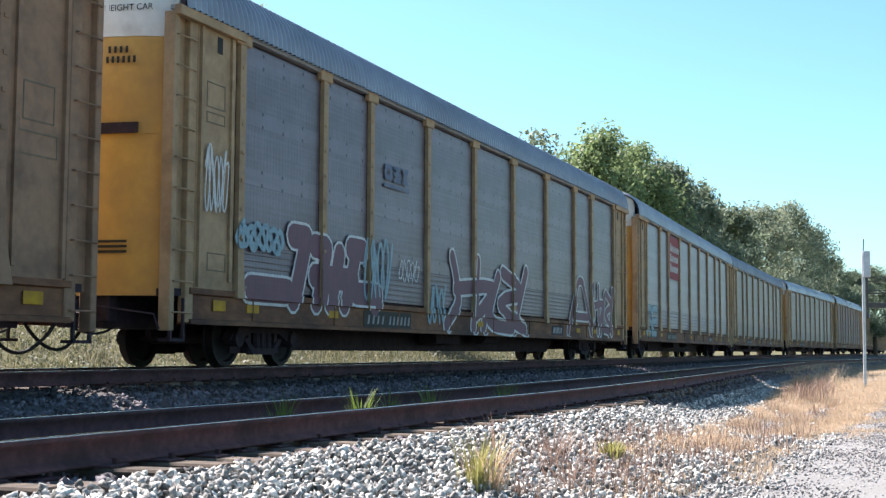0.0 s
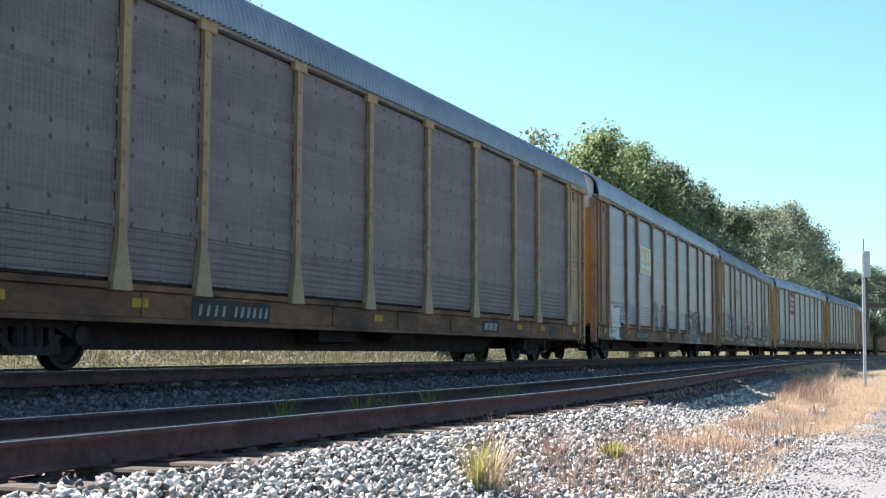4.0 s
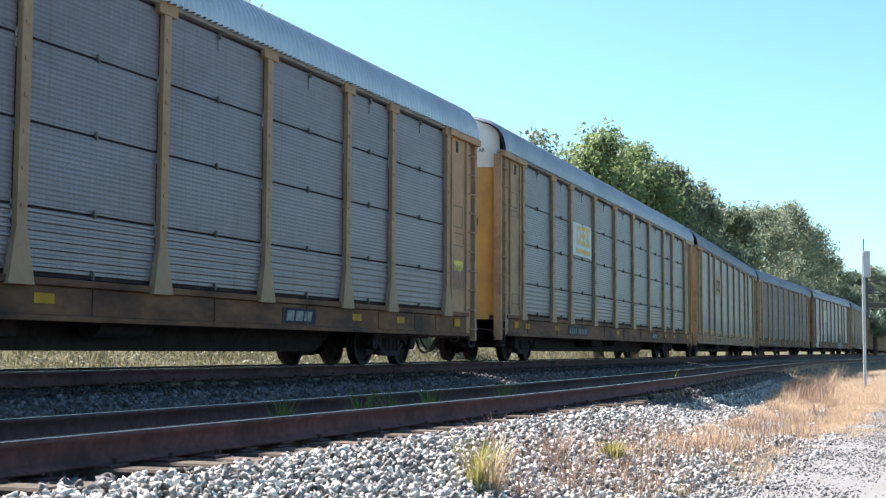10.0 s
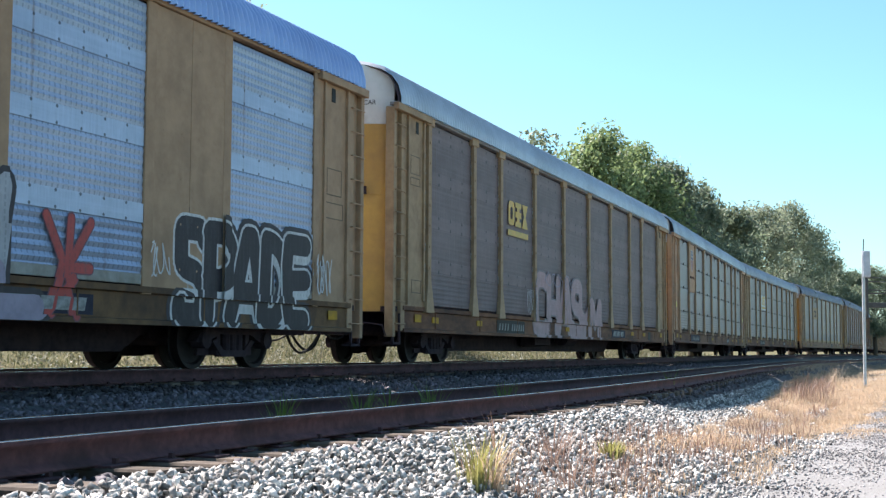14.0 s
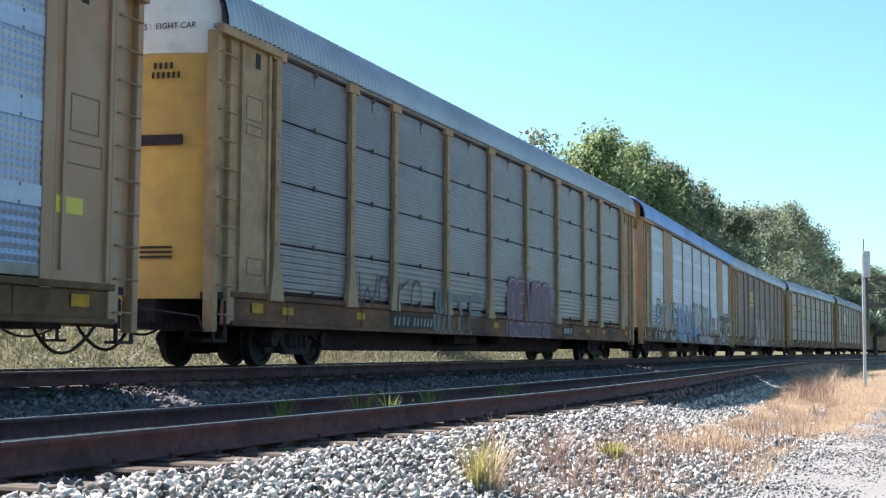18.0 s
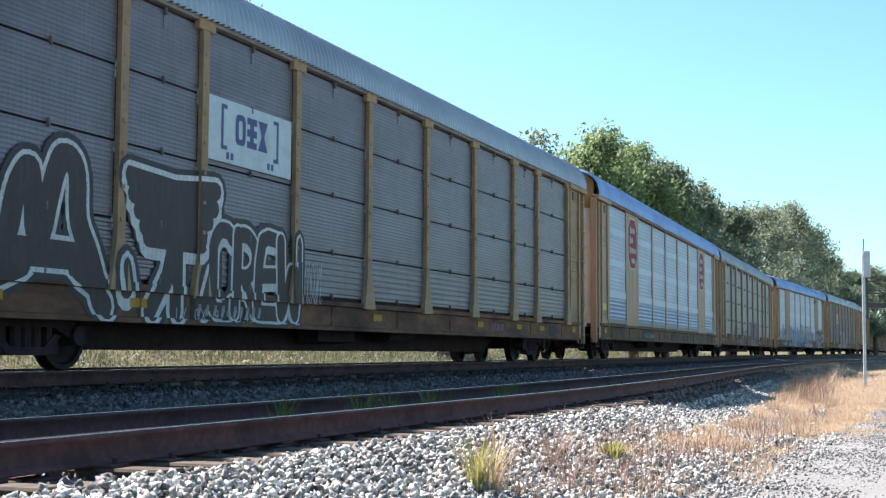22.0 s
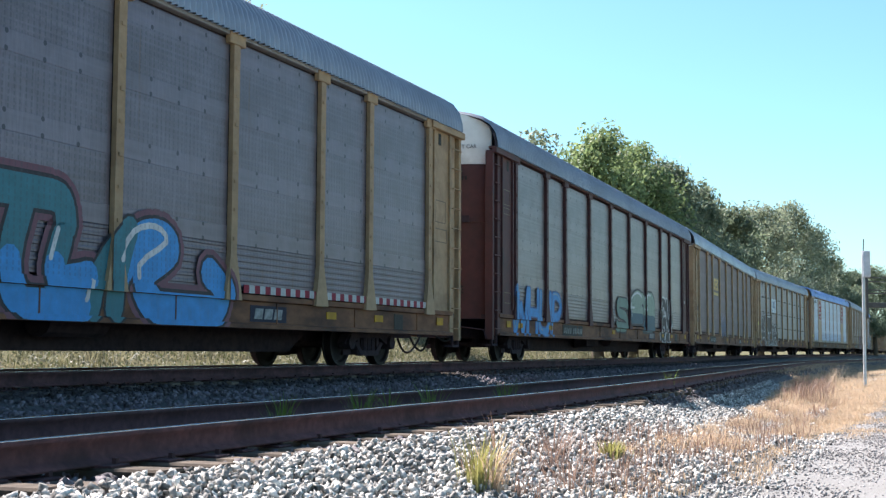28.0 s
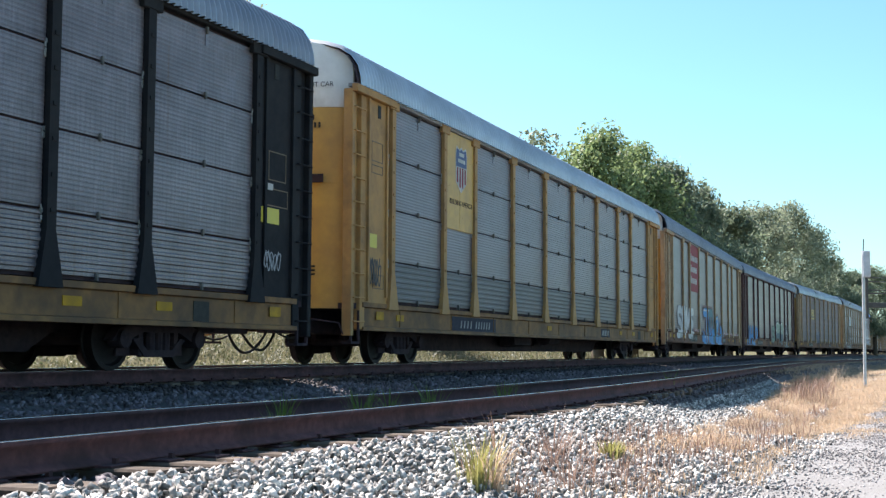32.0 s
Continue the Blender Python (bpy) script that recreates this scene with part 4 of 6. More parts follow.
def block_emblem(x0, x1, z0, z1, mat, count=3, under=True, thick=0.30):
    """A railway's emblem as plain hollow rounded blocks in its colour, with a bar below."""
    def put(car):
        y = SIDE - 0.037
        foot = (z1 - z0) * (0.30 if under else 0.0)
        w = (x1 - x0) / count
        root = None
        for k in range(count):
            cx, cz, ww, hh = x0 + w * (k + 0.5), (z0 + foot + z1) / 2, w * 0.88, z1 - z0 - foot
            rim = lambda s_: [(cx + (ww / 2 - s_) * math.copysign(abs(math.cos(a)) ** 0.5, math.cos(a)), y, cz + (hh / 2 - s_) * math.copysign(abs(math.sin(a)) ** 0.5, math.sin(a))) for a in np.linspace(0, 2 * math.pi, 20, endpoint=False)]
            box4 = lambda u0, u1, w0, w1: [(cx + u * ww, y, cz + q * hh) for u, q in ((u0, w0), (u1, w0), (u1, w1), (u0, w1))]
            if k % 3 == 0 or count == 2:     # a hollow block
                v, f = rim(0) + rim(thick * ww), [(q, (q + 1) % 20, 20 + (q + 1) % 20, 20 + q) for q in range(20)]
            elif k % 3 == 1:                 # three bars with a short link between each two
                v = box4(-.5, .5, .28, .5) + box4(-.5, .5, -.12, .12) + box4(-.5, .5, -.5, -.28) + box4(-.2, .2, .12, .28) + box4(-.2, .2, -.28, -.12)
                f = [tuple(range(4 * q, 4 * q + 4)) for q in range(5)]
            else:                            # two wedges, point to point
                v = [(cx + u * ww, y, cz + q * hh) for u, q in ((-.5, .5), (.5, .5), (.14, 0), (.5, -.5), (-.5, -.5), (-.14, 0))]
                f = [(0, 1, 2, 5), (5, 2, 3, 4)]
            me = bpy.data.meshes.new("emblem")
            me.from_pydata(v, [], f)
            me.materials.append(mat)
            o = part("emblem" if root is None else "emblem_block", me, car if root is None else root)
            root = root or o
        if under:
            part("emblem_bar", Build().box(x0, x1, y, y + 0.004, z0, z0 + foot * 0.55).mesh("emblem_bar", mat), root)
    return put


def shield(x, z):
    def put(car):
        def poly(pts, y, mat, nm):
            b = Build()
            b.add([(x + u, y, z + w) for u, w in pts], [tuple(range(len(pts)))])
            me = bpy.data.meshes.new(nm)
            me.from_pydata(b.v, [], b.f)
            me.materials.append(mat)
            return me
        root = part("emblem", poly([(-.30, .5), (-.1, .44), (0, .5), (.1, .44), (.30, .5), (.36, .32), (.33, -.28), (0, -.5), (-.33, -.28), (-.36, .32)], SIDE - 0.036, MARK_W, "emblem"), car)
        part("emblem_field", poly([(-.28, .46), (-.1, .40), (0, .46), (.1, .40), (.28, .46), (.33, .30), (.325, .06), (-.325, .06)][::1] + [(-.33, .30)], SIDE - 0.040, MARK_B, "emblem_field"), root)
        for k in range(4):
            u = -0.24 + k * 0.16
            d = -0.24 - 0.19 * (1 - abs(u) / 0.33)
            part("emblem_stripe", poly([(u - .04, .04), (u + .04, .04), (u + .04, d), (u - .04, d)], SIDE - 0.040, MARK_R, "emblem_stripe"), root)
        for k, n in enumerate((5, 7)):
            part("emblem_bar", Build().box(x - n * .032, x + n * .032, SIDE - 0.045, SIDE - 0.041, z + .29 - k * .14, z + .37 - k * .14).mesh("emblem_bar", MARK_W), root)
        part("slogan", cached("slogan", slogan_text), root, Matrix.Translation((x, SIDE - 0.036, z - 0.78)) @ pose(0, 0, 0, 90))
    return put


def bracket_marks(x0, x1, z0, z1, mat):
    """Two square brackets of plain bars round an emblem, and two pairs of dots below."""
    def put(car):
        y = SIDE - 0.037
        for x, d in ((x0, 1), (x1, -1)):
            root = part("emblem_bracket", Build().box(x - 0.03, x + 0.03, y, y + 0.004, z0, z1).mesh("emblem_bracket", mat), car)
            for z in (z0 + 0.03, z1 - 0.03):
                part("emblem_bar", Build().box(min(x + 0.03 * d, x + 0.13 * d), max(x + 0.03 * d, x + 0.13 * d), y, y + 0.004, z - 0.03, z + 0.03).mesh("emblem_bar", mat), root)
            for u in (0.16, 0.28):
                part("emblem_dot", Build().box(x + u * d - 0.035, x + u * d + 0.035, y, y + 0.004, z0 - 0.13, z0 - 0.03).mesh("emblem_dot", mat), root)
    return put


def octagon(x, z):
    def put(car):
        def oct_(r, h, y, mat):
            pts = [(sx * r * a, sz * h * c) for sx, sz, a, c in ((1, 1, .5, 1), (1, 1, 1, .62), (1, -1, 1, .62), (1, -1, .5, 1), (-1, -1, .5, 1), (-1, -1, 1, .62), (-1, 1, 1, .62), (-1, 1, .5, 1))]
            me = bpy.data.meshes.new("emblem")
            me.from_pydata([(x + u, y, z + w) for u, w in pts], [], [tuple(range(8))])
            me.materials.append(mat)
            return me
        root = part("emblem", oct_(0.77, 0.88, SIDE - 0.036, MARK_W), car)
        part("emblem_field", oct_(0.71, 0.82, SIDE - 0.040, MARK_R), root)
        # words as rows of bars, the first of each row taller
        for k, (n, u) in enumerate(((6, -.45), (4, -.5), (8, -.52), (5, -.2))):
            zz = z + 0.36 - k * 0.34
            for q in range(n):
                tall = q == 0 and k < 3
                ux = u + q * 0.125 + (0.06 if q and k < 3 else 0)
                part("emblem_bar", cached(("octbar", tall), lambda: Build().box(0, 0.12 if tall else 0.08, -0.004, 0, -0.05 if tall else 0, 0.22 if tall else 0.17).mesh("emblem_bar", MARK_W)), root, pose(x + ux, SIDE - 0.042, zz))
    return put


def word_board(x0, x1, z0, z1, mat):
    """A painted board with three words on it, as rows of slanted bars."""
    def put(car):
        root = part("emblem_plate", Build().box(x0, x1, SIDE - 0.035, SIDE - 0.03, z0, z1).mesh("emblem_plate", mat), car)
        h = z1 - z0
        for k, n in enumerate((8, 7, 7)):
            zz = z1 - h * (0.36 + 0.235 * k)
            for q in range(n):
                tall = q == 0
                bar = lambda: Build().sweep([(0, 0), (0.175, 0), (0.215, 0.32 if tall else 0.24), (0.04, 0.32 if tall else 0.24)], -0.004, 0, axis=1).mesh("emblem_bar", MARK_W)
                part("emblem_bar", cached(("wb", tall), bar), root, pose(x0 + 0.2 + q * 0.268, SIDE - 0.037, zz))
    return put


def tag_(*a, **k):
    return lambda car: scrawl(car, *a, **k)


def spray(*a, **k):
    return lambda car: piece(car, *a, **k)


def strip(x0, x1):
    def put(car):
        x = x0
        while x < x1:
            part("safety_strip", box_mesh("safety_strip", (0, 0.16, SIDE - 0.06, SIDE - 0.055, 1.12, 1.24), MARK_R), car, pose(x, 0, 0))
            part("safety_strip", box_mesh("safety_strip_white", (0, 0.16, SIDE - 0.06, SIDE - 0.055, 1.12, 1.24), MARK_W), car, pose(x + 0.16, 0, 0))
            x += 0.32
    return put


ROWS4 = (1.17, 1.91, 2.89, 3.86, 4.845)
GREY_A = dict(screen=PANEL_A, rib=0.1, depth=0.008, low=(1.9, 0.0012), bands=(1.95, 2.85, 3.75))
PALE_A = dict(screen=PANEL_P, rib=0.1, depth=0.008, low=(1.9, 0.0012), bands=(1.95, 2.85, 3.75), roof=ROOF_M)
DARK_A = dict(screen=PANEL_D, rib=0.1, depth=0.005, low=(1.9, 0.0012), bands=(1.95, 2.85, 3.75), roof=ROOF)
ROWS_B = dict(screen=PANEL_B, rows=ROWS4, rib=0.06, depth=0.006)
LIGHT_B = dict(screen=PANEL_L, rows=ROWS4, rib=0.06, depth=0.006, roof=ROOF)
BRIGHT_C = dict(screen=PANEL_C, rib=0.125, depth=0.026, fold=True, low=(1.9, 0.013), bands=(2.05, 3.05, 4.05), cap=False, roof=ROOF_B, flare=0.03, kick=KICK, rail=PINKTAN, flush=True)


def spec(base, label, **more):
    return dict(base, label=label, **more)


# from the head of the train (already past at the start) to its tail
TRAIN = {
    9: spec(GREY_A, "grey screened car carrier with a tan frame, far down the line"),
    8: spec(ROWS_B, "blue-grey ribbed car carrier with a tan frame, far down the line"),
    7: spec(GREY_A, "grey screened car carrier with tan posts, far down the line"),
    6: spec(LIGHT_B, "light grey ribbed car carrier with tan posts, far down the line"),
    5: spec(GREY_A, "grey punched-screen car carrier with yellow ends"),
    4: spec(DARK_A, "brown-grey punched-screen car carrier with yellow ends"),
    3: spec(GREY_A, "weathered grey car carrier with a yellow end", roof=ROOF),
    2: spec(GREY_A, "dark grey car carrier with tan frame"),
    1: spec(PALE_A, "light grey ribbed car carrier with a faded red board", rib=0.13, depth=0.012, extras=[word_board(-6.7, -4.4, 3.1, 4.8, MARK_R), spray(-11.7, -9.6, 0.8, 1.9, ("S", "E"), "ice", "teal", 0.2, 0.04)]),
    0: spec(GREY_A, "grey car carrier with plum block graffiti and yellow end", flare=0.02,
            extras=[spray(-11.55, -6.45, 0.86, 2.27, ("step",), "plum", "white", 0.40, 0.045, lap=1.0), spray(-3.2, 2.8, 0.62, 2.39, ("wild",), "plum", "white", 0.30, 0.055, lap=1.0), spray(6.3, 11.6, 0.70, 2.39, ("A", "wild"), "plum", "white", 0.22, 0.05, seed=3),
                    tag_(-11.8, -10.4, 1.75, 2.15, "ice", 16, 0.09, 9), tag_(-7.3, -6.1, 1.2, 2.3, "ice", 17, 0.07, 5), tag_(-4.2, -3.2, 0.8, 1.6, "ice", 18, 0.07, 4),
                    block_emblem(-6.4, -5.2, 3.3, 3.75, MARK_F, 3, True), tag_(-5.7, -4.7, 1.56, 2.0, "white", 14, 0.025), tag_(-12.72, -12.1, 2.2, 3.1, "white", 15, 0.03)]),
    -1: spec(PALE_A, "light blue-grey car carrier with black and white graffiti", frame=DULL,
             extras=[logo_plate(-6.55, -4.5, 2.97, 3.95, MARK_S), block_emblem(-6.35, -4.75, 3.02, 3.9, MARK_Y), spray(3.7, 7.5, 0.62, 1.9, ("S", "0", "M", "0", "K"), "black", "white", 0.25, 0.035, "ink", lap=1.3, each=True, drop=0.06), spray(-4.1, -1.0, 1.04, 2.1, ("A", "L", "O", "K"), "black", "fade", 0.07, 0.02),
                     tag_(-8.7, -7.3, 1.2, 1.85, "teal", 25, 0.02, 6), spray(-11.5, -10.0, 0.62, 1.72, ("head",), "white", "deep", 0.24, 0.035, lap=1.0), tag_(-9.9, -8.85, 1.1, 1.55, "white", 24, 0.03), tag_(8.6, 9.6, 1.15, 1.5, "white", 26, 0.03)]),
    -2: spec(GREY_A, "plain dark grey car carrier with tan posts", screen=PANEL_D, frame=TAN, flare=0.13),
    -3: spec(GREY_A, "dark grey car carrier with yellow emblem board", flare=0.16, kick=TAN, sill=DULL, extras=[logo_plate(-6.97, -4.37, 3.05, 4.02, TAN), block_emblem(-6.3, -4.85, 3.22, 3.78, MARK_N, 2, False, 0.2), tag_(-12.6, -12.05, 2.6, 3.2, "black", 31, 0.03), tag_(-12.6, -12.1, 1.5, 2.2, "black", 32, 0.03)], plate_mat=DULL, letter=MARK_T, plate_x=-5.7),
    -4: spec(ROWS_B, "blue-grey four-row car carrier with pale yellow-marked board", roof=ROOF_M, extras=[logo_plate(-6.85, -4.6, 2.97, 3.9, MARK_S), block_emblem(-6.4, -4.75, 3.05, 3.86, MARK_Y)]),
    -5: spec(LIGHT_B, "light grey four-row car carrier with faded brown ends and shield", slatted_end=True, end_marks=False, frame=PINKTAN, solid={1: (2, PEACH)}, plate=PEACH, extras=[shield(-7.95, 4.16), tag_(11.95, 12.7, 1.55, 2.1, "mauve", 44, 0.022, 5)], plate_x=-6.8, plate_w=1.45, plate_mat=MARK_N,
             labels=[(12.4, 1.97, 0.5, 0.22, CHARTREUSE), (-12.5, 2.02, 0.5, 0.22, CHARTREUSE), (-12.66, 1.4, 0.36, 0.26, WHITE)]),
    -6: spec(DARK_A, "brown-grey car carrier with pink graffiti and yellow emblem", mark_x=5.4, mark_size=1.7, extras=[block_emblem(-6.45, -4.8, 3.02, 3.86, MARK_Y), spray(-4.3, 0.6, 0.6, 2.3, ("C", "H", "A", "S"), "pink", "ash", 0.40, 0.045), spray(0.2, 2.95, 0.6, 1.85, ("Y", "M"), "pink", "ash", 0.40, 0.04), tag_(-4.9, -4.2, 1.2, 1.8, "white", 42, 0.02, 5), tag_(-3.4, -0.4, 1.95, 2.35, "lilac", 43, 0.03, 4)]),
    -7: spec(BRIGHT_C, "bright galvanised car carrier with tan panels and graffiti", frame=PINKTAN, sill=BROWN_SILL, solid={1: (0, PINKTAN), 7: (0, PINKTAN)}, door=WHITE, cap_paint=WARM,
             extras=[spray(7.6, 11.5, 0.60, 2.12, ("S", "P", "A", "D", "E"), "black", "white", 0.33, 0.042, "ink", lap=1.25, each=True, drop=0.1), tag_(11.6, 12.2, 1.2, 1.85, "white", 61, 0.03, 4), tag_(6.95, 7.5, 1.25, 1.7, "white", 62, 0.025, 3), spray(1.1, 5.0, 0.60, 2.25, ("S", "O", "U", "L"), "grey", "ink", 0.30, 0.075, lap=1.15, lower="lilac"), spray(-2.0, 1.0, 0.60, 2.32, ("A", "M"), "grey", "ink", 0.34, 0.08, lower="azure"),
                     spray(4.9, 5.85, 0.62, 1.9, ("star",), "red", "rose", 0.12, 0.02, lap=1.0), spray(0.3, 1.2, 0.62, 1.6, ("star",), "red", "rose", 0.16, 0.02, lap=1.0), spray(-10.8, -6.0, 0.67, 2.2, ("R", "O", "M", "S"), "grey", "ink", 0.14, 0.07), spray(-5.8, -2.2, 0.7, 2.2, ("K", "U", "N"), "azure", "grey", 0.30, 0.05)]),
    -8: spec(ROWS_B, "dark grey four-row car carrier with purple graffiti", roof=ROOF_M, extras=[spray(-0.1, 3.47, 0.62, 1.97, ("0", "E", "U", "0", "0"), "purple", "blush", 0.30, 0.018, "purple", lap=1.15), words_(("CSTON",), -1.2, -0.15, 1.83, 0.25, "grey", 0.025), words_(("WTF", "IS THE", "INTERNE"), 3.55, 4.6, 1.93, 0.26, "grey", 0.022),
              spray(-4.9, -1.9, 0.62, 1.5, ("bars", "T", "F"), "fade", "verd", 0.13, 0.015), spray(-8.6, -5.5, 0.98, 1.67, ("W", "0", "K", "0"), "ink", "ink", 0.05, 0.0, core=False)], plate_x=-6.0),
    -9: spec(BRIGHT_C, "bright galvanised car carrier with two red octagon emblems", solid={1: (0, BROWN_TAN), 7: (0, BROWN_TAN)}, frame=BROWN_TAN, door=WHITE, cap_paint=WARM, sill=BROWN_SILL, extras=[octagon(-7.95, 3.88), octagon(7.98, 3.9)], plate_x=-4.85, mark_x=4.5, mark_back=BROWN_SILL, mark_paint=SPRAY["soot"], labels=[(12.1, 1.9, 0.5, 0.2, CHARTREUSE), (-12.3, 1.5, 0.5, 0.2, CHARTREUSE)]),
    -10: spec(LIGHT_B, "grey four-row car carrier with white outlined graffiti", mark_x=5.9, mark_back=SILL, mark_paint=SPRAY["rose"], roof=ROOF_M, screen=PANEL_B, extras=[logo_plate(-6.9, -4.4, 2.97, 3.9, MARK_S), block_emblem(-6.15, -5.15, 3.28, 3.74, MARK_B, 3, False), bracket_marks(-6.5, -4.85, 3.16, 3.82, MARK_B), spray(-11.6, -9.0, 0.62, 2.7, ("hut",), "soot", "white", 0.34, 0.06, "ink", lap=1.0),
              spray(-9.0, -6.5, 0.62, 2.65, ("cup",), "soot", "white", 0.27, 0.075, "ink", lap=1.0, drop=0.08), words_(("IV GX 9/9/14",), -7.65, -5.6, 0.83, 0.17, "grey", 0.022), spray(-6.8, -4.0, 0.70, 2.1, ("C", "R", "E", "W"), "soot", "white", 0.24, 0.045, "ink", lap=1.2, each=True, drop=0.08), tag_(-3.9, -3.3, 1.0, 1.7, "grey", 74, 0.02)], labels=[(-12.5, 1.95, 0.5, 0.22, CHARTREUSE)]),
    -11: spec(DARK_A, "brown-grey punched-screen car carrier with yellow emblem", plate_x=-6.7, extras=[block_emblem(-6.45, -4.8, 3.0, 3.82, MARK_Y), tag_(-4.1, -2.3, 1.7, 2.2, "lilac", 81, 0.025, 7), tag_(-4.1, -1.7, 0.95, 1.7, "dusk", 83, 0.07, 8), tag_(-3.9, -1.9, 1.1, 2.0, "dusk", 84, 0.05, 7), words_(("MAKE", "WE", "COUNT"), -12.66, -12.06, 2.25, 0.2, "black", 0.022)]),
    -12: spec(GREY_A, "grey car carrier with maroon frame and green-white graffiti", frame=MAROON, rail=MAROON, door=MAROON, screen=PANEL_G, sill=SILL, extras=[spray(6.9, 9.15, 0.62, 2.28, ("G", "Y"), "black", "white", 0.34, 0.08, lap=1.0), spray(1.3, 5.8, 0.95, 2.37, ("mound",), "moss", "ink", 0.36, 0.07, None, "white", "deep", lap=1.0),
              spray(-11.8, -7.4, 0.64, 1.84, ("W", "H", "U", "P"), "sky", "blue", 0.2, 0.04, shine="ice"), spray(-0.7, 1.2, 0.9, 2.0, ("S",), "green", "black", 0.3, 0.05)], labels=[(12.1, 2.9, 0.42, 0.42, MAROON), (12.1, 2.25, 0.5, 0.1, MARK_W)]),
    -13: spec(GREY_A, "grey car carrier with red board and blue graffiti", extras=[word_board(-6.85, -4.35, 2.85, 4.9, MARK_R), spray(0.65, 4.4, 0.60, 2.0, ("hook",), "sky", "black", 0.44, 0.05, "rose", "white", lap=1.0), spray(0.75, 1.95, 0.60, 1.98, ("stem",), "teal", "black", 0.36, 0.04, None, "white", lap=1.0), spray(-1.35, 1.05, 0.60, 2.27, ("crook",), "teal", "black", 0.38, 0.05, "rose", "white", "sky", lap=1.0), spray(-3.0, -1.2, 0.60, 2.25, ("J",), "sky", "black", 0.40, 0.05, "rose", "white", lap=1.0), spray(-10.5, -5.9, 0.80, 2.1, ("S", "P", "M", "E"), "white", "grey", 0.31, 0.02, lap=1.1), strip(-6.0, -3.6), strip(4.5, 11.5)], plate_x=-5.7),
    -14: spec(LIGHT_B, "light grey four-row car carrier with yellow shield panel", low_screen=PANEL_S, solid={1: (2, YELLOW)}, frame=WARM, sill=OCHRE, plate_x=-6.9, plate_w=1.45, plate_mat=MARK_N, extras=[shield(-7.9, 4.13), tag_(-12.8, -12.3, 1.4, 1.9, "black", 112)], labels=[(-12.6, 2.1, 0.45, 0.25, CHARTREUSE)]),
    -15: spec(LIGHT_B, "grey four-row car carrier with black posts and yellow sill", screen=PANEL_K, roof=ROOF_D, frame=BLACKP, rail=BLACKP, sill=OCHRE, labels=[(12.15, 2.23, 0.55, 0.24, CHARTREUSE), (12.15, 2.75, 0.16, 0.1, MARK_W)], extras=[tag_(11.9, 12.4, 1.5, 1.8, "grey", 121, 0.02)]),
}
GAP0 = 13.798                # where the coupling behind car 0 is at the start


# what each coupling's slack adds to a car's place, in metres
SLACK = {-15: .22, -14: .12, -13: .10, -12: .58, -11: .46, -10: .34, -9: .17, -8: .38, -7: .40, -6: .13, -5: -.08, -4: -.02, -3: .08, -2: .25, -1: -.02, 0: -.05}
# the train's small surges, in metres, second by second
SURGE = {1: .10, 2: -.06, 3: -.04, 6: -.10, 8: .05, 9: .05, 10: .10, 11: .04, 12: -.10, 13: -.08, 17: -.06, 18: -.05, 19: .10, 20: .09, 21: .03, 22: -.10, 23: .04, 24: -.06, 25: .02, 28: .04, 29: -.10, 31: -.10, 32: .06}


def gone(t):
    return 12.82 * t - 0.0051 * t * t + (SURGE.get(int(t), 0) * (int(t) + 1 - t) + SURGE.get(int(t) + 1, 0) * (t - int(t)))


def car_pose(s):
    a, b = on_path(s - 10.0, HALF), on_path(s + 10.0, HALF)
    return pose((a[0] + b[0]) / 2, (a[1] + b[1]) / 2, RAIL_Z + RISE * min(200, max(0, s)), 0, 0, math.degrees(math.atan2(b[1] - a[1], b[0] - a[0])))


cars = {c: autorack(s) for c, s in TRAIN.items()}


def motions():
    for c, car in cars.items():
        rows = [(i * 0.5, car_pose(GAP0 + (c + 0.5) * PITCH + SLACK.get(c, 0.1) + gone(i * 0.5))) for i in range(65)]
        walk(car, rows)

# ---- ground ----
LATS = [-1800, -500, -120, -60, -30, -20, -14, -11, -9.5, -8.6, -8.0, -7.5, -7.0, -6.6, -6.2, -5.95, -5.6, -5.0, -4.4, -3.8, -3.2, -2.7, -2.2, -1.6, -1.1, -0.6, -0.1, 0.4, 1.5, 2.6, 3.2, 3.8, 4.6, 5.6, 7, 8.5, 10, 13, 18, 30, 60, 140, 500, 2500]
ZS = [-1.2, -1.2, -1.15, -1.12, -1.08, -1.06, -1.05, -1.04, -1.02, -0.98, -0.93, -0.86, -0.76, -0.66, -0.56, -0.49, -0.47, -0.49, -0.49, -0.49, -0.49, -0.51, -0.55, -0.57, -0.5, -0.38, -0.29, -0.27, -0.27, -0.27, -0.3, -0.42, -0.7, -0.85, -0.6, -0.1, 0.4, 1.15, 1.35, 1.6, 2.2, 4.0, 9, 22]


def prof_z(x, lat):
    """Height of the ground; lat follows the near track's bed. The bank falls away further down the line."""
    drop = np.clip((np.asarray(x, float) - 14) / 10, 0, 1)
    drop = 0.32 * drop * drop * (3 - 2 * drop)
    climb = RISE * np.clip(x, 0, 200) * np.interp(lat, [-2.4, -1.0], [0, 1])
    return np.interp(lat, LATS, ZS) + climb - drop * np.interp(lat, [-8.8, -7.0, -5.85, -5.4], [0, 1, 1, 0])


def ground_z(x, y):
    return prof_z(x, np.asarray(y) - face_y(x))


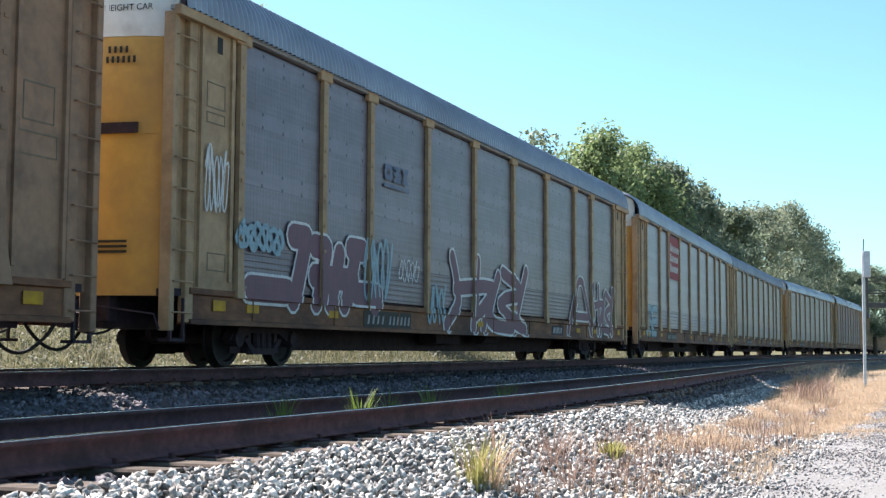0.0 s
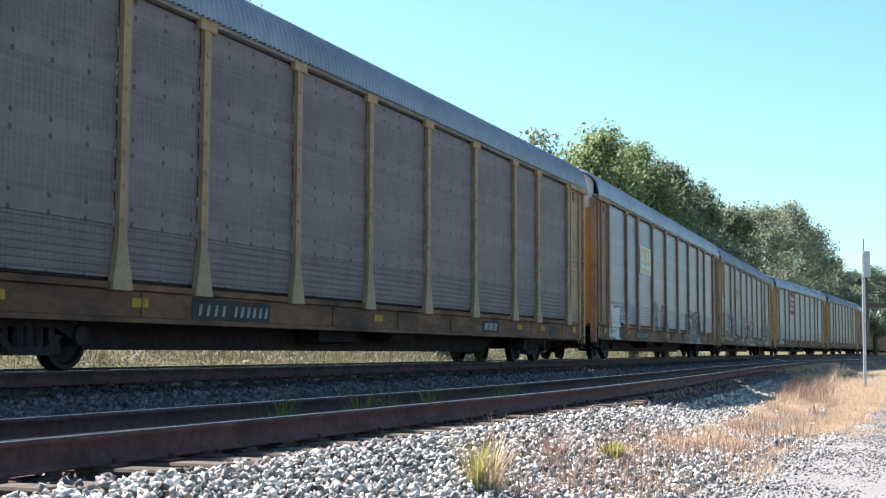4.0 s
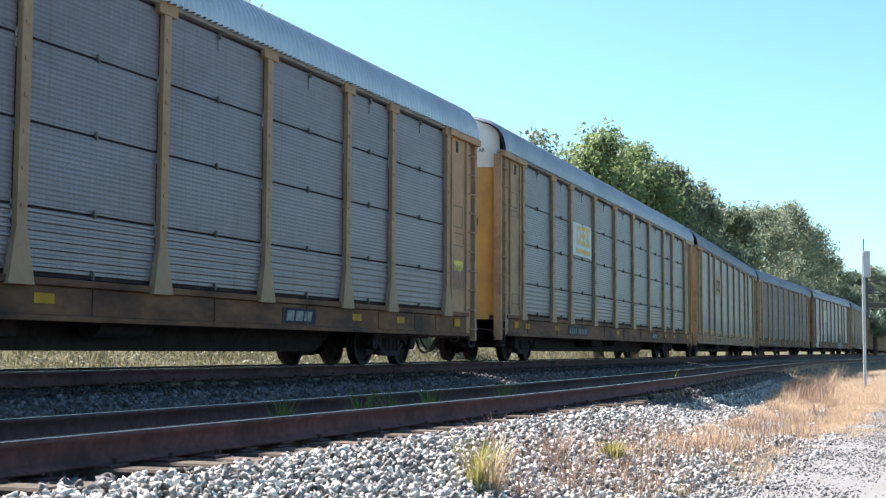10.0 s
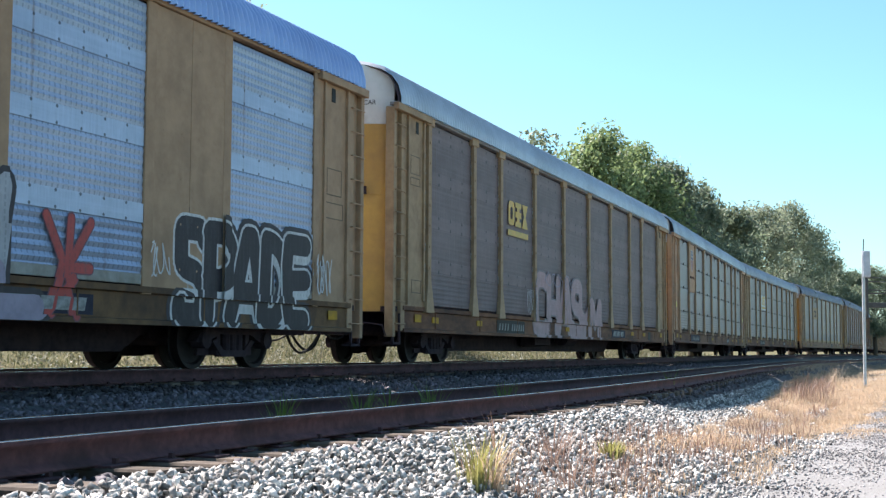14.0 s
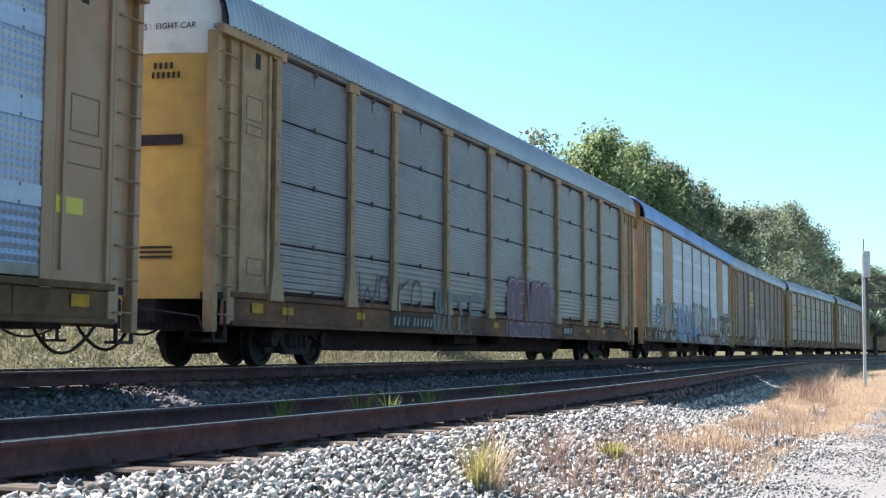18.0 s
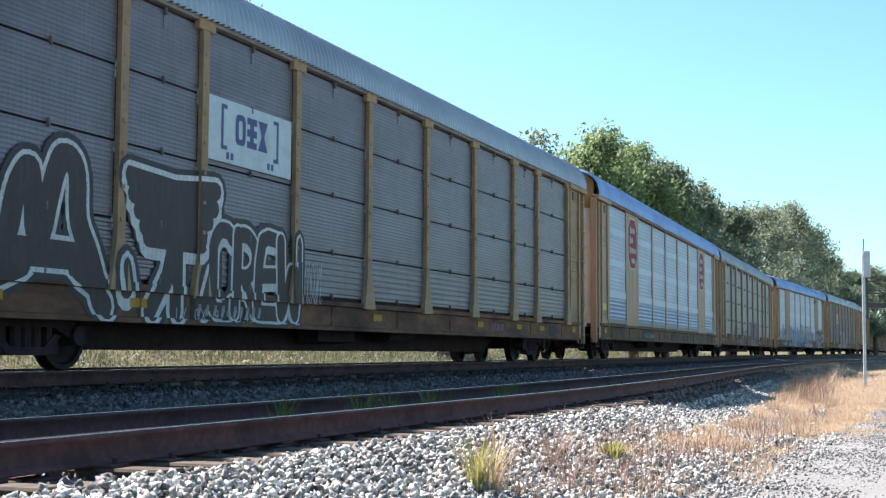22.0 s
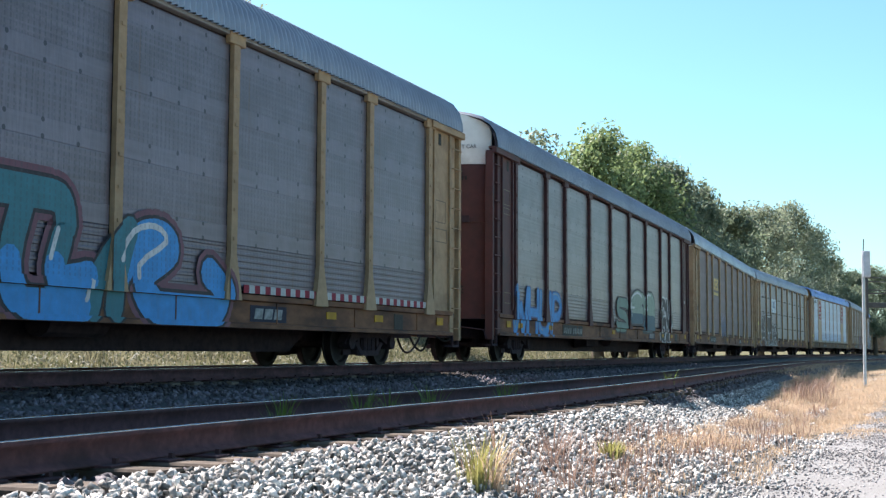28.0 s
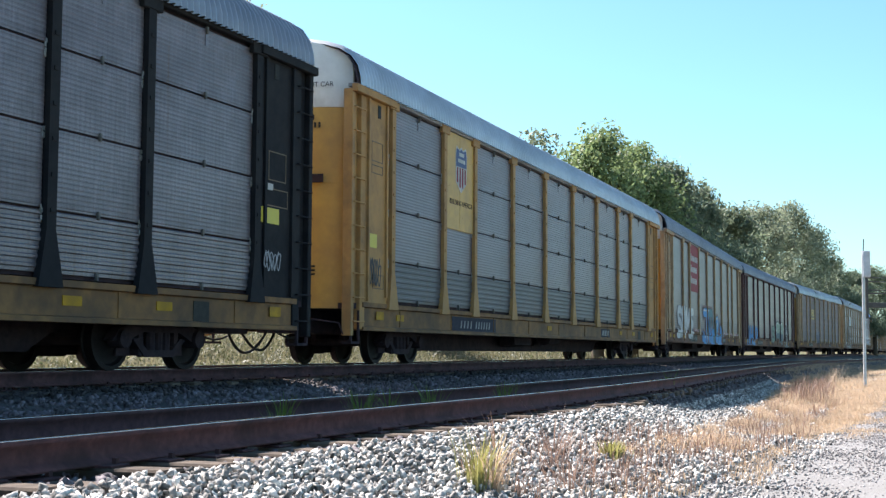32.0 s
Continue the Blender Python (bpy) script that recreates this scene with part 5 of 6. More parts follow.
def to_world(x, lat):
    fade = np.clip(1 - (abs(lat) - 30) / 150, 0, 1)
    base = FACE + (face_y(x) - FACE) * fade
    return base + lat + np.where(lat < -2.4, near_shift(x), 0) * np.clip((-lat - 2.4) / 0.8, 0, 1) * np.clip((14 + lat) / 6, 0, 1)


def ground_mat():
    m, t, bs = nodes_of("gravel_ground")
    vec = coords(t)
    vor = t.nodes.new("ShaderNodeTexVoronoi")
    vor.inputs["Scale"].default_value = 22
    link(t, vec, vor.inputs["Vector"])
    n1 = noise_node(t, vec, 1.1, 5, 0.65)
    n2 = noise_node(t, vec, 60, 3, 0.6)
    col = mixc(t, vor.outputs["Color"], (0.09, 0.086, 0.080), (0.22, 0.210, 0.196))
    col = mixc(t, 0.5, col, mixc(t, n2.outputs[0], (0.14, 0.13, 0.125), (0.33, 0.32, 0.30)))
    col = mixc(t, ramp(t, n1.outputs[0], [(0.5, (0, 0, 0)), (0.7, (0.6, 0.6, 0.6))]).outputs[0], col, (0.30, 0.25, 0.19))
    link(t, col, bs.inputs["Base Color"])
    bs.inputs["Roughness"].default_value = 0.9
    bump(t, bs, vor.outputs["Distance"], 0.5, 0.03)
    return m


GROUND = ground_mat()
FIELD = surf("dry_earth", (0.13, 0.12, 0.06), (0.19, 0.16, 0.08), 2, 0.95, 0, (0.09, 0.1, 0.04), 0.4, 0.3, 30)
xs = np.concatenate([[-2500, -900, -400, -200, -100, -50], np.arange(-25, 120, 1.0), np.arange(120, 400, 6.0), [420, 500, 700, 1100, 3000]])
gv, gf = [], []
for x in xs:
    for lat, z in zip(LATS, ZS):
        jig = 0.03 * noise.noise((x * 0.9, lat * 1.3, 0)) if -30 < lat < 40 else 0
        gv.append((x, float(to_world(x, lat)), float(prof_z(x, lat)) + jig))
k = len(LATS)
for i in range(len(xs) - 1):
    for j in range(k - 1):
        gf.append((i * k + j, (i + 1) * k + j, (i + 1) * k + j + 1, i * k + j + 1))
me = soup("ground", gv, gf, GROUND, True)
me.materials.append(FIELD)
# Darker bed for the strip along and under the train's track.
me.materials.append(surf("dark_bed", (0.042, 0.036, 0.036), (0.078, 0.067, 0.066), 20, 0.9, 0, (0.02, 0.018, 0.016), 3, 0.4, 40))
# Bed darkened in colour so the gaps between stones look deep in shade.
me.materials.append(surf("shaded_ballast_bed", (0.05, 0.047, 0.045), (0.12, 0.113, 0.108), 26, 0.95, 0, (0.08, 0.075, 0.072), 5, 0.5, 50))
me.materials.append(surf("stone_dust_road", (0.185, 0.176, 0.166), (0.275, 0.263, 0.250), 34, 0.95, 0, (0.21, 0.195, 0.18), 0.8, 0.4, 60))
# Unseen ground behind the eye is set to dark earth to cut bounced light.
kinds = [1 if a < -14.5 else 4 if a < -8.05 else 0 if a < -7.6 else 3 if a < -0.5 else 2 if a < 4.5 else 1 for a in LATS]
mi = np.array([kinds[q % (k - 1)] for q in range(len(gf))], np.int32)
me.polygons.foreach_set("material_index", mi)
tagged(new("ground", me), "grey gravel ground with ballast banks under the tracks", "ground", kind="structure")

# ---- tracks ----
RAIL = surf("rusty_rail", (0.082, 0.040, 0.042), (0.128, 0.061, 0.062), 14, 0.85, 0.1, (0.044, 0.026, 0.026), 2, 0.25)
HEAD_STEEL = surf("worn_rail_head", (0.62, 0.54, 0.48), (0.54, 0.47, 0.41), 20, 0.14, 0.95, (0.40, 0.37, 0.34), 3, 0.0)
TIE = surf("weathered_tie_wood", (0.084, 0.060, 0.043), (0.144, 0.108, 0.079), 9, 0.9, 0, (0.048, 0.036, 0.030), 1.5, 0.5, 30, (0.3, 1, 1), 0.3)
RAIL_PROF = [(-0.075, -0.186), (0.075, -0.186), (0.075, -0.172), (0.02, -0.15), (0.01, -0.13), (0.01, -0.05), (0.035, -0.036), (0.037, -0.006), (-0.037, -0.006), (-0.035, -0.036), (-0.01, -0.05), (-0.01, -0.13), (-0.02, -0.15), (-0.075, -0.172)]
HEAD_PROF = [(-0.037, -0.006), (0.037, -0.006), (0.034, -0.001), (0.026, 0.0), (-0.026, 0.0), (-0.034, -0.001)]


def along(prof, fy, z, x_list):
    """A profile drawn along x with its centre at fy(x)."""
    v, f = [], []
    n = len(prof)
    for x in x_list:
        for u, w in prof:
            v.append((x, fy(x) + u, z(x) + w))
    for i in range(len(x_list) - 1):
        for j in range(n):
            f.append((i * n + j, (i + 1) * n + j, (i + 1) * n + (j + 1) % n, i * n + (j + 1) % n))
    return v, f


rail_x = list(np.arange(-520, -60, 20.0)) + list(np.arange(-60, 300, 2.0)) + list(np.arange(300, 700, 20.0))
far_centre = lambda x: face_y(x) + HALF
near_centre = lambda x: face_y(x) - 4.36 + float(near_shift(x))
tie_b = Build().box(-0.11, 0.11, -1.3, 1.3, -0.17, 0.0, 0.015)
tie_mesh = tie_b.mesh("tie", TIE)
tie_short = Build().box(-0.11, 0.11, -1.0, 1.3, -0.17, 0.0, 0.015).mesh("tie", TIE)
plate_mesh = Build().box(-0.09, 0.09, -0.17, 0.17, 0, 0.016, 0.004).box(-0.06, -0.03, 0.085, 0.115, 0.016, 0.05).box(0.03, 0.06, -0.115, -0.085, 0.016, 0.05).mesh("tie_plate", RAIL)
rnd = random.Random(4)
for name, centre, top, ties, lab in (("railway_track", near_centre, lambda x: -0.226, (-22, 66), "empty track of rusty rails on weathered wooden ties"), ("railway_track", far_centre, lambda x: RAIL_Z + RISE * min(200, max(0, x)), (-22, 72), "track of rusty rails under the freight train")):
    tr = tagged(new(name), lab, "railway track", "tracks", "structure")
    for off in (-0.755, 0.755):
        v, f = along(RAIL_PROF, lambda x: centre(x) + off, top, rail_x)
        r = part("rail", soup("rail", v, f, RAIL), tr)
        v, f = along(HEAD_PROF, lambda x: centre(x) + off, top, rail_x)
        part("rail_head", soup("rail_head", v, f, HEAD_STEEL), r, label="bright worn rail head")
    x = ties[0]
    while x < ties[1]:
        t = part("tie", tie_mesh if x < 19 or centre is far_centre else tie_short, tr, pose(x, centre(x) + rnd.uniform(-.06, .06), top(x) - 0.186 - 0.018 + rnd.uniform(-.012, .004), rnd.uniform(-1, 1), 0, rnd.uniform(-1.6, 1.6)))
        if 3 < x < 45:
            for off in (-0.755, 0.755):
                part("tie_plate", plate_mesh, t, pose(0, off, 0.0))
        x += rnd.uniform(0.48, 0.55)

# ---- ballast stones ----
# Darkest stones, for the strip beside the train's track.
STONE_K = surf("black_ballast_stone", (0.044, 0.036, 0.035), (0.081, 0.067, 0.066), 30, 0.9, 0, (0.029, 0.025, 0.025), 8, 0.2, 60, (1, 1, 1), 0.4, True)
# Stones between the tracks carry the train's shade in their darker, purplish colour.
STONE_M = surf("shade_tinted_ballast_stone", (0.132, 0.111, 0.120), (0.198, 0.168, 0.178), 30, 0.9, 0, (0.097, 0.086, 0.092), 8, 0.2, 60, (1, 1, 1), 0.5, True)
# Same stone inside the empty track, darkened in colour to deepen the shadow there.
STONE_D = surf("shaded_ballast_stone", (0.113, 0.098, 0.102), (0.173, 0.152, 0.158), 30, 0.9, 0, (0.076, 0.065, 0.065), 8, 0.2, 60, (1, 1, 1), 0.45, True)
STONE_R = surf("grey_road_stone", (0.240, 0.222, 0.212), (0.385, 0.358, 0.342), 30, 0.9, 0, (0.119, 0.109, 0.113), 8, 0.2, 60, (1, 1, 1), 0.5, True)
STONE = surf("ballast_stone", (0.285, 0.270, 0.248), (0.64, 0.606, 0.555), 24, 0.9, 0, (0.075, 0.069, 0.066), 7, 0.2, 60, (1, 1, 1), 0.7, True)


def stones(name, count, x0, x1, lat0, lat1, size, seed, label, thin=1.0, lift=0.35, mat=None):
    r = np.random.default_rng(seed)
    u = r.random(count)
    x = x0 + (x1 - x0) * u ** thin
    lat = r.uniform(lat0, lat1, count)
    y = to_world(x, lat)
    z = prof_z(x, lat)
    s = size * r.uniform(0.55, 1.35, count)
    # an uneven eight-cornered lump
    base = np.array([(a, b_, c) for a in (-1, 1) for b_ in (-1, 1) for c in (-1, 1)], float)
    v = base[None] * r.uniform(0.22, 1.0, (count, 8, 3)) ** 0.8 * np.stack([s * r.uniform(0.9, 1.3, count), s * r.uniform(0.55, 0.95, count), s * r.uniform(0.35, 0.75, count)], 1)[:, None] * 0.62
    # turn each one at random
    q = r.normal(size=(count, 4))
    q /= np.linalg.norm(q, axis=1)[:, None]
    w, a, b_, c = q.T
    R = np.stack([1 - 2 * (b_ * b_ + c * c), 2 * (a * b_ - c * w), 2 * (a * c + b_ * w), 2 * (a * b_ + c * w), 1 - 2 * (a * a + c * c), 2 * (b_ * c - a * w), 2 * (a * c - b_ * w), 2 * (b_ * c + a * w), 1 - 2 * (a * a + b_ * b_)], 1).reshape(-1, 3, 3)
    v = np.einsum("nij,nkj->nki", R, v) + np.stack([x, y, z + s * lift * r.uniform(-0.9, 1.4, count)], 1)[:, None]
    cube = np.array([(0, 1, 3, 2), (4, 6, 7, 5), (0, 4, 5, 1), (2, 3, 7, 6), (0, 2, 6, 4), (1, 5, 7, 3)])
    f = (np.arange(count)[:, None, None] * 8 + cube[None]).reshape(-1, 4)
    return tagged(new(name, soup(name, v.reshape(-1, 3), f, mat or STONE)), label, "gravel", kind="stuff")


stones("ballast", 74000, 4.5, 44, -7.7, -5.66, 0.041, 1, "loose white-grey crushed stone ballast beside the empty track", 1.35, 0.75)
stones("ballast", 10000, -22, 4.3, -8.2, -5.5, 0.06, 7, "loose white-grey crushed stone ballast beside the empty track", 1.0, 0.5)
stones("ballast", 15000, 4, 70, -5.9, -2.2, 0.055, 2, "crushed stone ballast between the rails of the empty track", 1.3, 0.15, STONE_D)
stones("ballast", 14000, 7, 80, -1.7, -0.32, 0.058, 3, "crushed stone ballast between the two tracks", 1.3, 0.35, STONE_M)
stones("ballast", 7000, 7, 80, -0.42, 0.7, 0.055, 4, "black ballast beside the train's track", 1.3, 0.3, STONE_K)
stones("ballast", 3600, 6, 40, -8.25, -7.6, 0.034, 8, "stray ballast stones along the edge of the road", 1.4, 0.4)
stones("road_gravel", 18000, 6, 46, -13, -7.7, 0.022, 5, "fine grey road gravel beside the track", 1.5, 0.12, STONE_R)
stones("road_gravel", 7000, 5, 40, -9.0, -7.6, 0.026, 6, "coarser stones scattered along the edge of the road", 1.4, 0.2, STONE_R)


# ---- grass and weeds ----
def blades(name, mat, spots, height, width, seed, label, per=24, spread=0.12, lean=0.5, category="grass"):
    """Tufts of bent blades, each of two pieces."""
    r = np.random.default_rng(seed)
    n = len(spots) * per
    root = np.repeat(np.asarray(spots, float), per, axis=0)
    root[:, :2] += r.normal(0, spread, (n, 2))
    h = height * r.uniform(0.35, 1.15, n)
    ang, ln = r.uniform(0, 2 * np.pi, n), h * lean * r.uniform(0.2, 1.2, n)
    d = np.stack([np.cos(ang), np.sin(ang), np.zeros(n)], 1)
    side = np.stack([-np.sin(ang + r.normal(0, .5, n)), np.cos(ang), np.zeros(n)], 1) * (width * r.uniform(0.6, 1.3, n))[:, None]
    mid = root + d * (ln * 0.35)[:, None] + np.stack([0 * h, 0 * h, h * 0.6], 1)
    tip = root + d * ln[:, None] + np.stack([0 * h, 0 * h, h], 1)
    v = np.stack([root - side, root + side, mid + side * 0.8, mid - side * 0.8, tip + side * 0.12, tip - side * 0.12], 1)
    f = (np.arange(n)[:, None, None] * 6 + np.array([(0, 1, 2, 3), (3, 2, 4, 5)])[None]).reshape(-1, 4)
    return tagged(new(name, soup(name, v.reshape(-1, 3), f, mat)), label, category, kind="stuff")


def leaf_mat(name, a, b, trans=0.35):
    m, t, bs = nodes_of(name)
    g = t.nodes.new("ShaderNodeNewGeometry")
    col = mixc(t, g.outputs["Random Per Island"], a, b)
    big = noise_node(t, coords(t), 0.5, 3)
    col = mixc(t, ramp(t, big.outputs[0], [(0.4, (0, 0, 0)), (0.7, (0.5, 0.5, 0.5))]).outputs[0], col, tuple(q * 0.6 for q in a))
    link(t, col, bs.inputs["Base Color"])
    bs.inputs["Roughness"].default_value = 0.6
    tr = t.nodes.new("ShaderNodeBsdfTranslucent")
    link(t, col, tr.inputs[0])
    mx = t.nodes.new("ShaderNodeMixShader")
    mx.inputs[0].default_value = trans
    link(t, bs.outputs[0], mx.inputs[1])
    link(t, tr.outputs[0], mx.inputs[2])
    link(t, mx.outputs[0], t.nodes["Material Output"].inputs[0])
    return m


DRY = leaf_mat("dry_straw", (0.43, 0.300, 0.190), (0.63, 0.475, 0.320), 0.5)
PALE_DRY = leaf_mat("bleached_straw", (0.46, 0.33, 0.22), (0.60, 0.46, 0.32), 0.5)
BROWN = leaf_mat("withered_weed", (0.22, 0.13, 0.095), (0.38, 0.25, 0.18))
GREEN = leaf_mat("green_weed", (0.10, 0.16, 0.03), (0.20, 0.26, 0.05), 0.45)
YGREEN = leaf_mat("yellowing_grass", (0.22, 0.22, 0.06), (0.40, 0.36, 0.13), 0.45)
MEADOW = leaf_mat("meadow_grass", (0.07, 0.085, 0.035), (0.31, 0.275, 0.17), 0.4)


def scatter(count, x0, x1, lat0, lat1, seed, keep=None):
    r = np.random.default_rng(seed)
    x, lat = r.uniform(x0, x1, count), r.uniform(lat0, lat1, count)
    if keep:
        ok = np.array([keep(a, b_) for a, b_ in zip(x, lat)])
        x, lat = x[ok], lat[ok]
    return np.stack([x, to_world(x, lat), prof_z(x, lat)], 1)


patch = lambda a, b_: noise.noise((a * 0.45, b_ * 1.5, 3.1)) + 0.6 * noise.noise((a * 1.7, b_ * 4.0, 1.1))
wavy = lambda a: 0.35 * noise.noise((a * 0.7, 5.0, 0.0)) + 0.15 * noise.noise((a * 2.6, 8.0, 0.0))
upper = lambda a: np.interp(a, [12, 15, 24.5, 36, 54], [-6.75, -6.75, -6.5, -6.2, -5.7]) + wavy(a) * 0.5
lower = lambda a: np.interp(a, [12, 18, 22, 28.5, 38, 60], [-7.12, -7.25, -8.05, -8.5, -9.0, -9.4]) + wavy(a + 40) * 1.3
band = lambda a, b_: lower(a) < b_ < upper(a) and patch(a, b_) > -0.16
crest = lambda a, b_: lower(a) < b_ < upper(a) and patch(a, b_) > 0.18
edge = lambda a, b_: lower(a) - 0.8 < b_ < upper(a) + 0.2 and patch(a, b_) > 0.08
blades("dry_grass", DRY, scatter(17000, 12, 60, -9.4, -5.7, 11, band), 0.085, 0.005, 12, "matted dry straw-coloured grass on the bank beside the gravel", 16, 0.10, 1.5)
blades("dry_grass", PALE_DRY, scatter(8500, 12, 60, -9.4, -6.2, 33, crest), 0.15, 0.005, 34, "taller clumps of bleached dry grass on the bank", 14, 0.08, 1.1)
blades("dry_grass", DRY, scatter(3500, 10, 40, -9.4, -6.2, 27, edge), 0.06, 0.004, 28, "thin dry grass at the edge of the gravel", 12, 0.12, 1.3)
blades("dry_grass", PALE_DRY, scatter(700, 15, 70, -9.0, -5.8, 23, crest), 0.26, 0.004, 24, "pale dry grass stems on the bank", 6, 0.10, 0.8)
blades("dry_grass", PALE_DRY, scatter(34, 40, 60, -8.4, -7.2, 19), 0.42, 0.004, 20, "taller dry grass along the foot of the track", 10, 0.2, 0.8)
mound = lambda a, b_: upper(a) - 1.7 < b_ < upper(a) and patch(a, b_) > -0.3
blades("dry_grass", DRY, scatter(3200, 19, 33, -8.6, -6.2, 55, lambda a, b_: band(a, b_) and patch(a, b_) > 0.0), 0.13, 0.005, 56, "ankle-high dry grass on the bank beside the gravel", 12, 0.10, 1.0)
blades("dry_grass", DRY, scatter(2100, 33, 52, -8.6, -6.4, 51, mound), 0.22, 0.006, 52, "thick shin-high dry grass on the bank", 14, 0.12, 0.8)
blades("withered_weeds", BROWN, scatter(130, 34, 48, -7.6, -6.5, 53), 0.52, 0.006, 54, "tall brown seeding weeds over the dry grass", 10, 0.10, 0.5, "weeds")
blades("dry_grass", DRY, scatter(1300, 50, 130, -9.0, -5.0, 25), 0.16, 0.01, 26, "dry grass beside the track, far down the line", 14, 0.3, 0.9)
blades("dry_grass", DRY, scatter(320, 8, 16, -8.0, -6.5, 13, lambda a, b_: patch(a, b_) > 0.1), 0.09, 0.004, 14, "sparse dry grass among the ballast stones", 12, 0.12)
blades("withered_weeds", BROWN, scatter(150, 8.4, 14.5, -7.7, -6.45, 15), 0.22, 0.003, 16, "brown withered weeds among the ballast stones", 9, 0.09, 0.6, "weeds")
blades("withered_weeds", BROWN, scatter(170, 14, 36, -8.0, -6.6, 29), 0.26, 0.004, 30, "brown withered weeds in the dry grass", 8, 0.08, 0.5, "weeds")
blades("meadow_grass", MEADOW, scatter(4200, 6, 110, 4.4, 11, 17), 0.42, 0.012, 18, "sunlit wild grass on the bank behind the train", 12, 0.16, 0.9)


def leafy(name, mat, count, x0, x1, lat0, lat1, top, size, seed, label):
    """Low broad-leaved growth: many small leaves turned every way."""
    r = np.random.default_rng(seed)
    x, lat = r.uniform(x0, x1, count), r.uniform(lat0, lat1, count)
    z = prof_z(x, lat) + top * r.random(count) * (0.5 + 0.5 * np.sin(x * 2.3 + 3 * np.sin(lat * 1.7)) ** 2)
    p = np.stack([x, to_world(x, lat), z], 1)
    u, w = r.normal(size=(count, 3)), r.normal(size=(count, 3))
    u /= np.linalg.norm(u, axis=1)[:, None]
    w -= u * (u * w).sum(1)[:, None]
    w /= np.linalg.norm(w, axis=1)[:, None]
    L = (size * r.uniform(0.5, 1.5, count))[:, None]
    v = np.stack([p - u * L, p + w * L * 0.5, p + u * L, p - w * L * 0.5], 1)
    return tagged(new(name, soup(name, v.reshape(-1, 3), np.arange(count * 4).reshape(-1, 4), mat)), label, "weeds", kind="stuff")


leafy("bank_weeds", MEADOW, 80000, 6, 80, 3.6, 13, 0.5, 0.042, 31, "leafy sunlit weeds on the bank behind the train")


def ground_at(px_, lat):
    return (px_, float(to_world(px_, lat)), float(prof_z(px_, lat)))


def tuft(name, mat, place, height, per, seed, label, width=0.012):
    r = np.random.default_rng(seed)
    lean = 0.55 if mat in (GREEN, YGREEN) else 0.95
    v, f = [(0, 0, -0.02), (0.004, 0, -0.02)], []
    for _ in range(per):
        a, h = r.uniform(0, 6.28), height * r.uniform(0.4, 1.1)
        d, ln = Vector((math.cos(a), math.sin(a), 0)), h * lean * r.uniform(0.2, 1.1)
        sd = Vector((-d.y, d.x, 0)) * width * r.uniform(0.6, 1.3)
        p = d * abs(r.normal(0, 0.06))
        n = len(v)
        mid, tip = p + d * ln * 0.35 + Vector((0, 0, h * 0.6)), p + d * ln + Vector((0, 0, h))
        v += [p - sd, p + sd, mid + sd * 0.8, mid - sd * 0.8, tip + sd * 0.15, tip - sd * 0.15]
        f += [(0, n, n + 1, 1), (n, n + 1, n + 2, n + 3), (n + 3, n + 2, n + 4, n + 5)]
    ob = new(name, soup(name, [tuple(q) for q in v], f, mat))
    ob.location = place
    return tagged(ob, label, "weed")


for x, lat, mat, h, per, w, lab in (
        (8.3, -6.72, YGREEN, 0.40, 110, 0.005, "yellow-green grass tuft in the ballast stones"),
        (8.36, -6.8, DRY, 0.40, 80, 0.004, "dry straw tuft in the ballast stones"),
        (11.44, -6.83, YGREEN, 0.17, 120, 0.012, "low bright green weed among the stones"),
        (11.7, -6.8, YGREEN, 0.14, 80, 0.012, "low bright green weed among the stones"),
        (10.0, -4.25, GREEN, 0.36, 44, 0.007, "green weed growing between the rails"),
        (11.6, -4.25, GREEN, 0.37, 50, 0.007, "green weed growing between the rails"),
        (12.4, -4.2, GREEN, 0.34, 40, 0.007, "green weed growing between the rails"),
        (13.4, -4.25, GREEN, 0.38, 50, 0.007, "green weed growing between the rails"),
        (16.2, -4.2, GREEN, 0.36, 40, 0.007, "green weed growing between the rails"),
        (24.6, -5.05, GREEN, 0.42, 24, 0.008, "small weed growing beside the rail"),
        (46.0, -7.5, PALE_DRY, 0.95, 40, 0.006, "tall seeding grass on the bank"),
        (48.5, -7.7, PALE_DRY, 0.9, 40, 0.006, "tall seeding grass on the bank"),
        (37.0, -7.1, BROWN, 0.62, 22, 0.006, "tall withered weed on the bank"),
        (40.0, -7.3, BROWN, 0.7, 22, 0.006, "tall withered weed on the bank"),
        (9.3, -6.5, BROWN, 0.44, 22, 0.005, "brown withered weed among the stones"),
        (9.9, -6.75, BROWN, 0.42, 22, 0.005, "brown withered weed among the stones"),
        (10.6, -6.55, BROWN, 0.46, 26, 0.005, "brown withered weed among the stones"),
        (9.2, -7.1, BROWN, 0.40, 18, 0.005, "brown withered weed among the stones"),
        (19.9, -7.2, BROWN, 0.3, 24, 0.005, "brown withered weed in the dry grass"),
        (28.0, -7.6, BROWN, 0.42, 26, 0.006, "brown withered weed in the dry grass")):
    tuft("weed", mat, ground_at(x, lat), h, per, int(x * 100), lab, w)

# ---- trees behind the train ----
BARK = surf("bark", (0.090, 0.070, 0.050), (0.140, 0.110, 0.080), 6, 0.95, 0, (0.050, 0.045, 0.035), 1, 0.6, 12, (1, 1, 0.3))
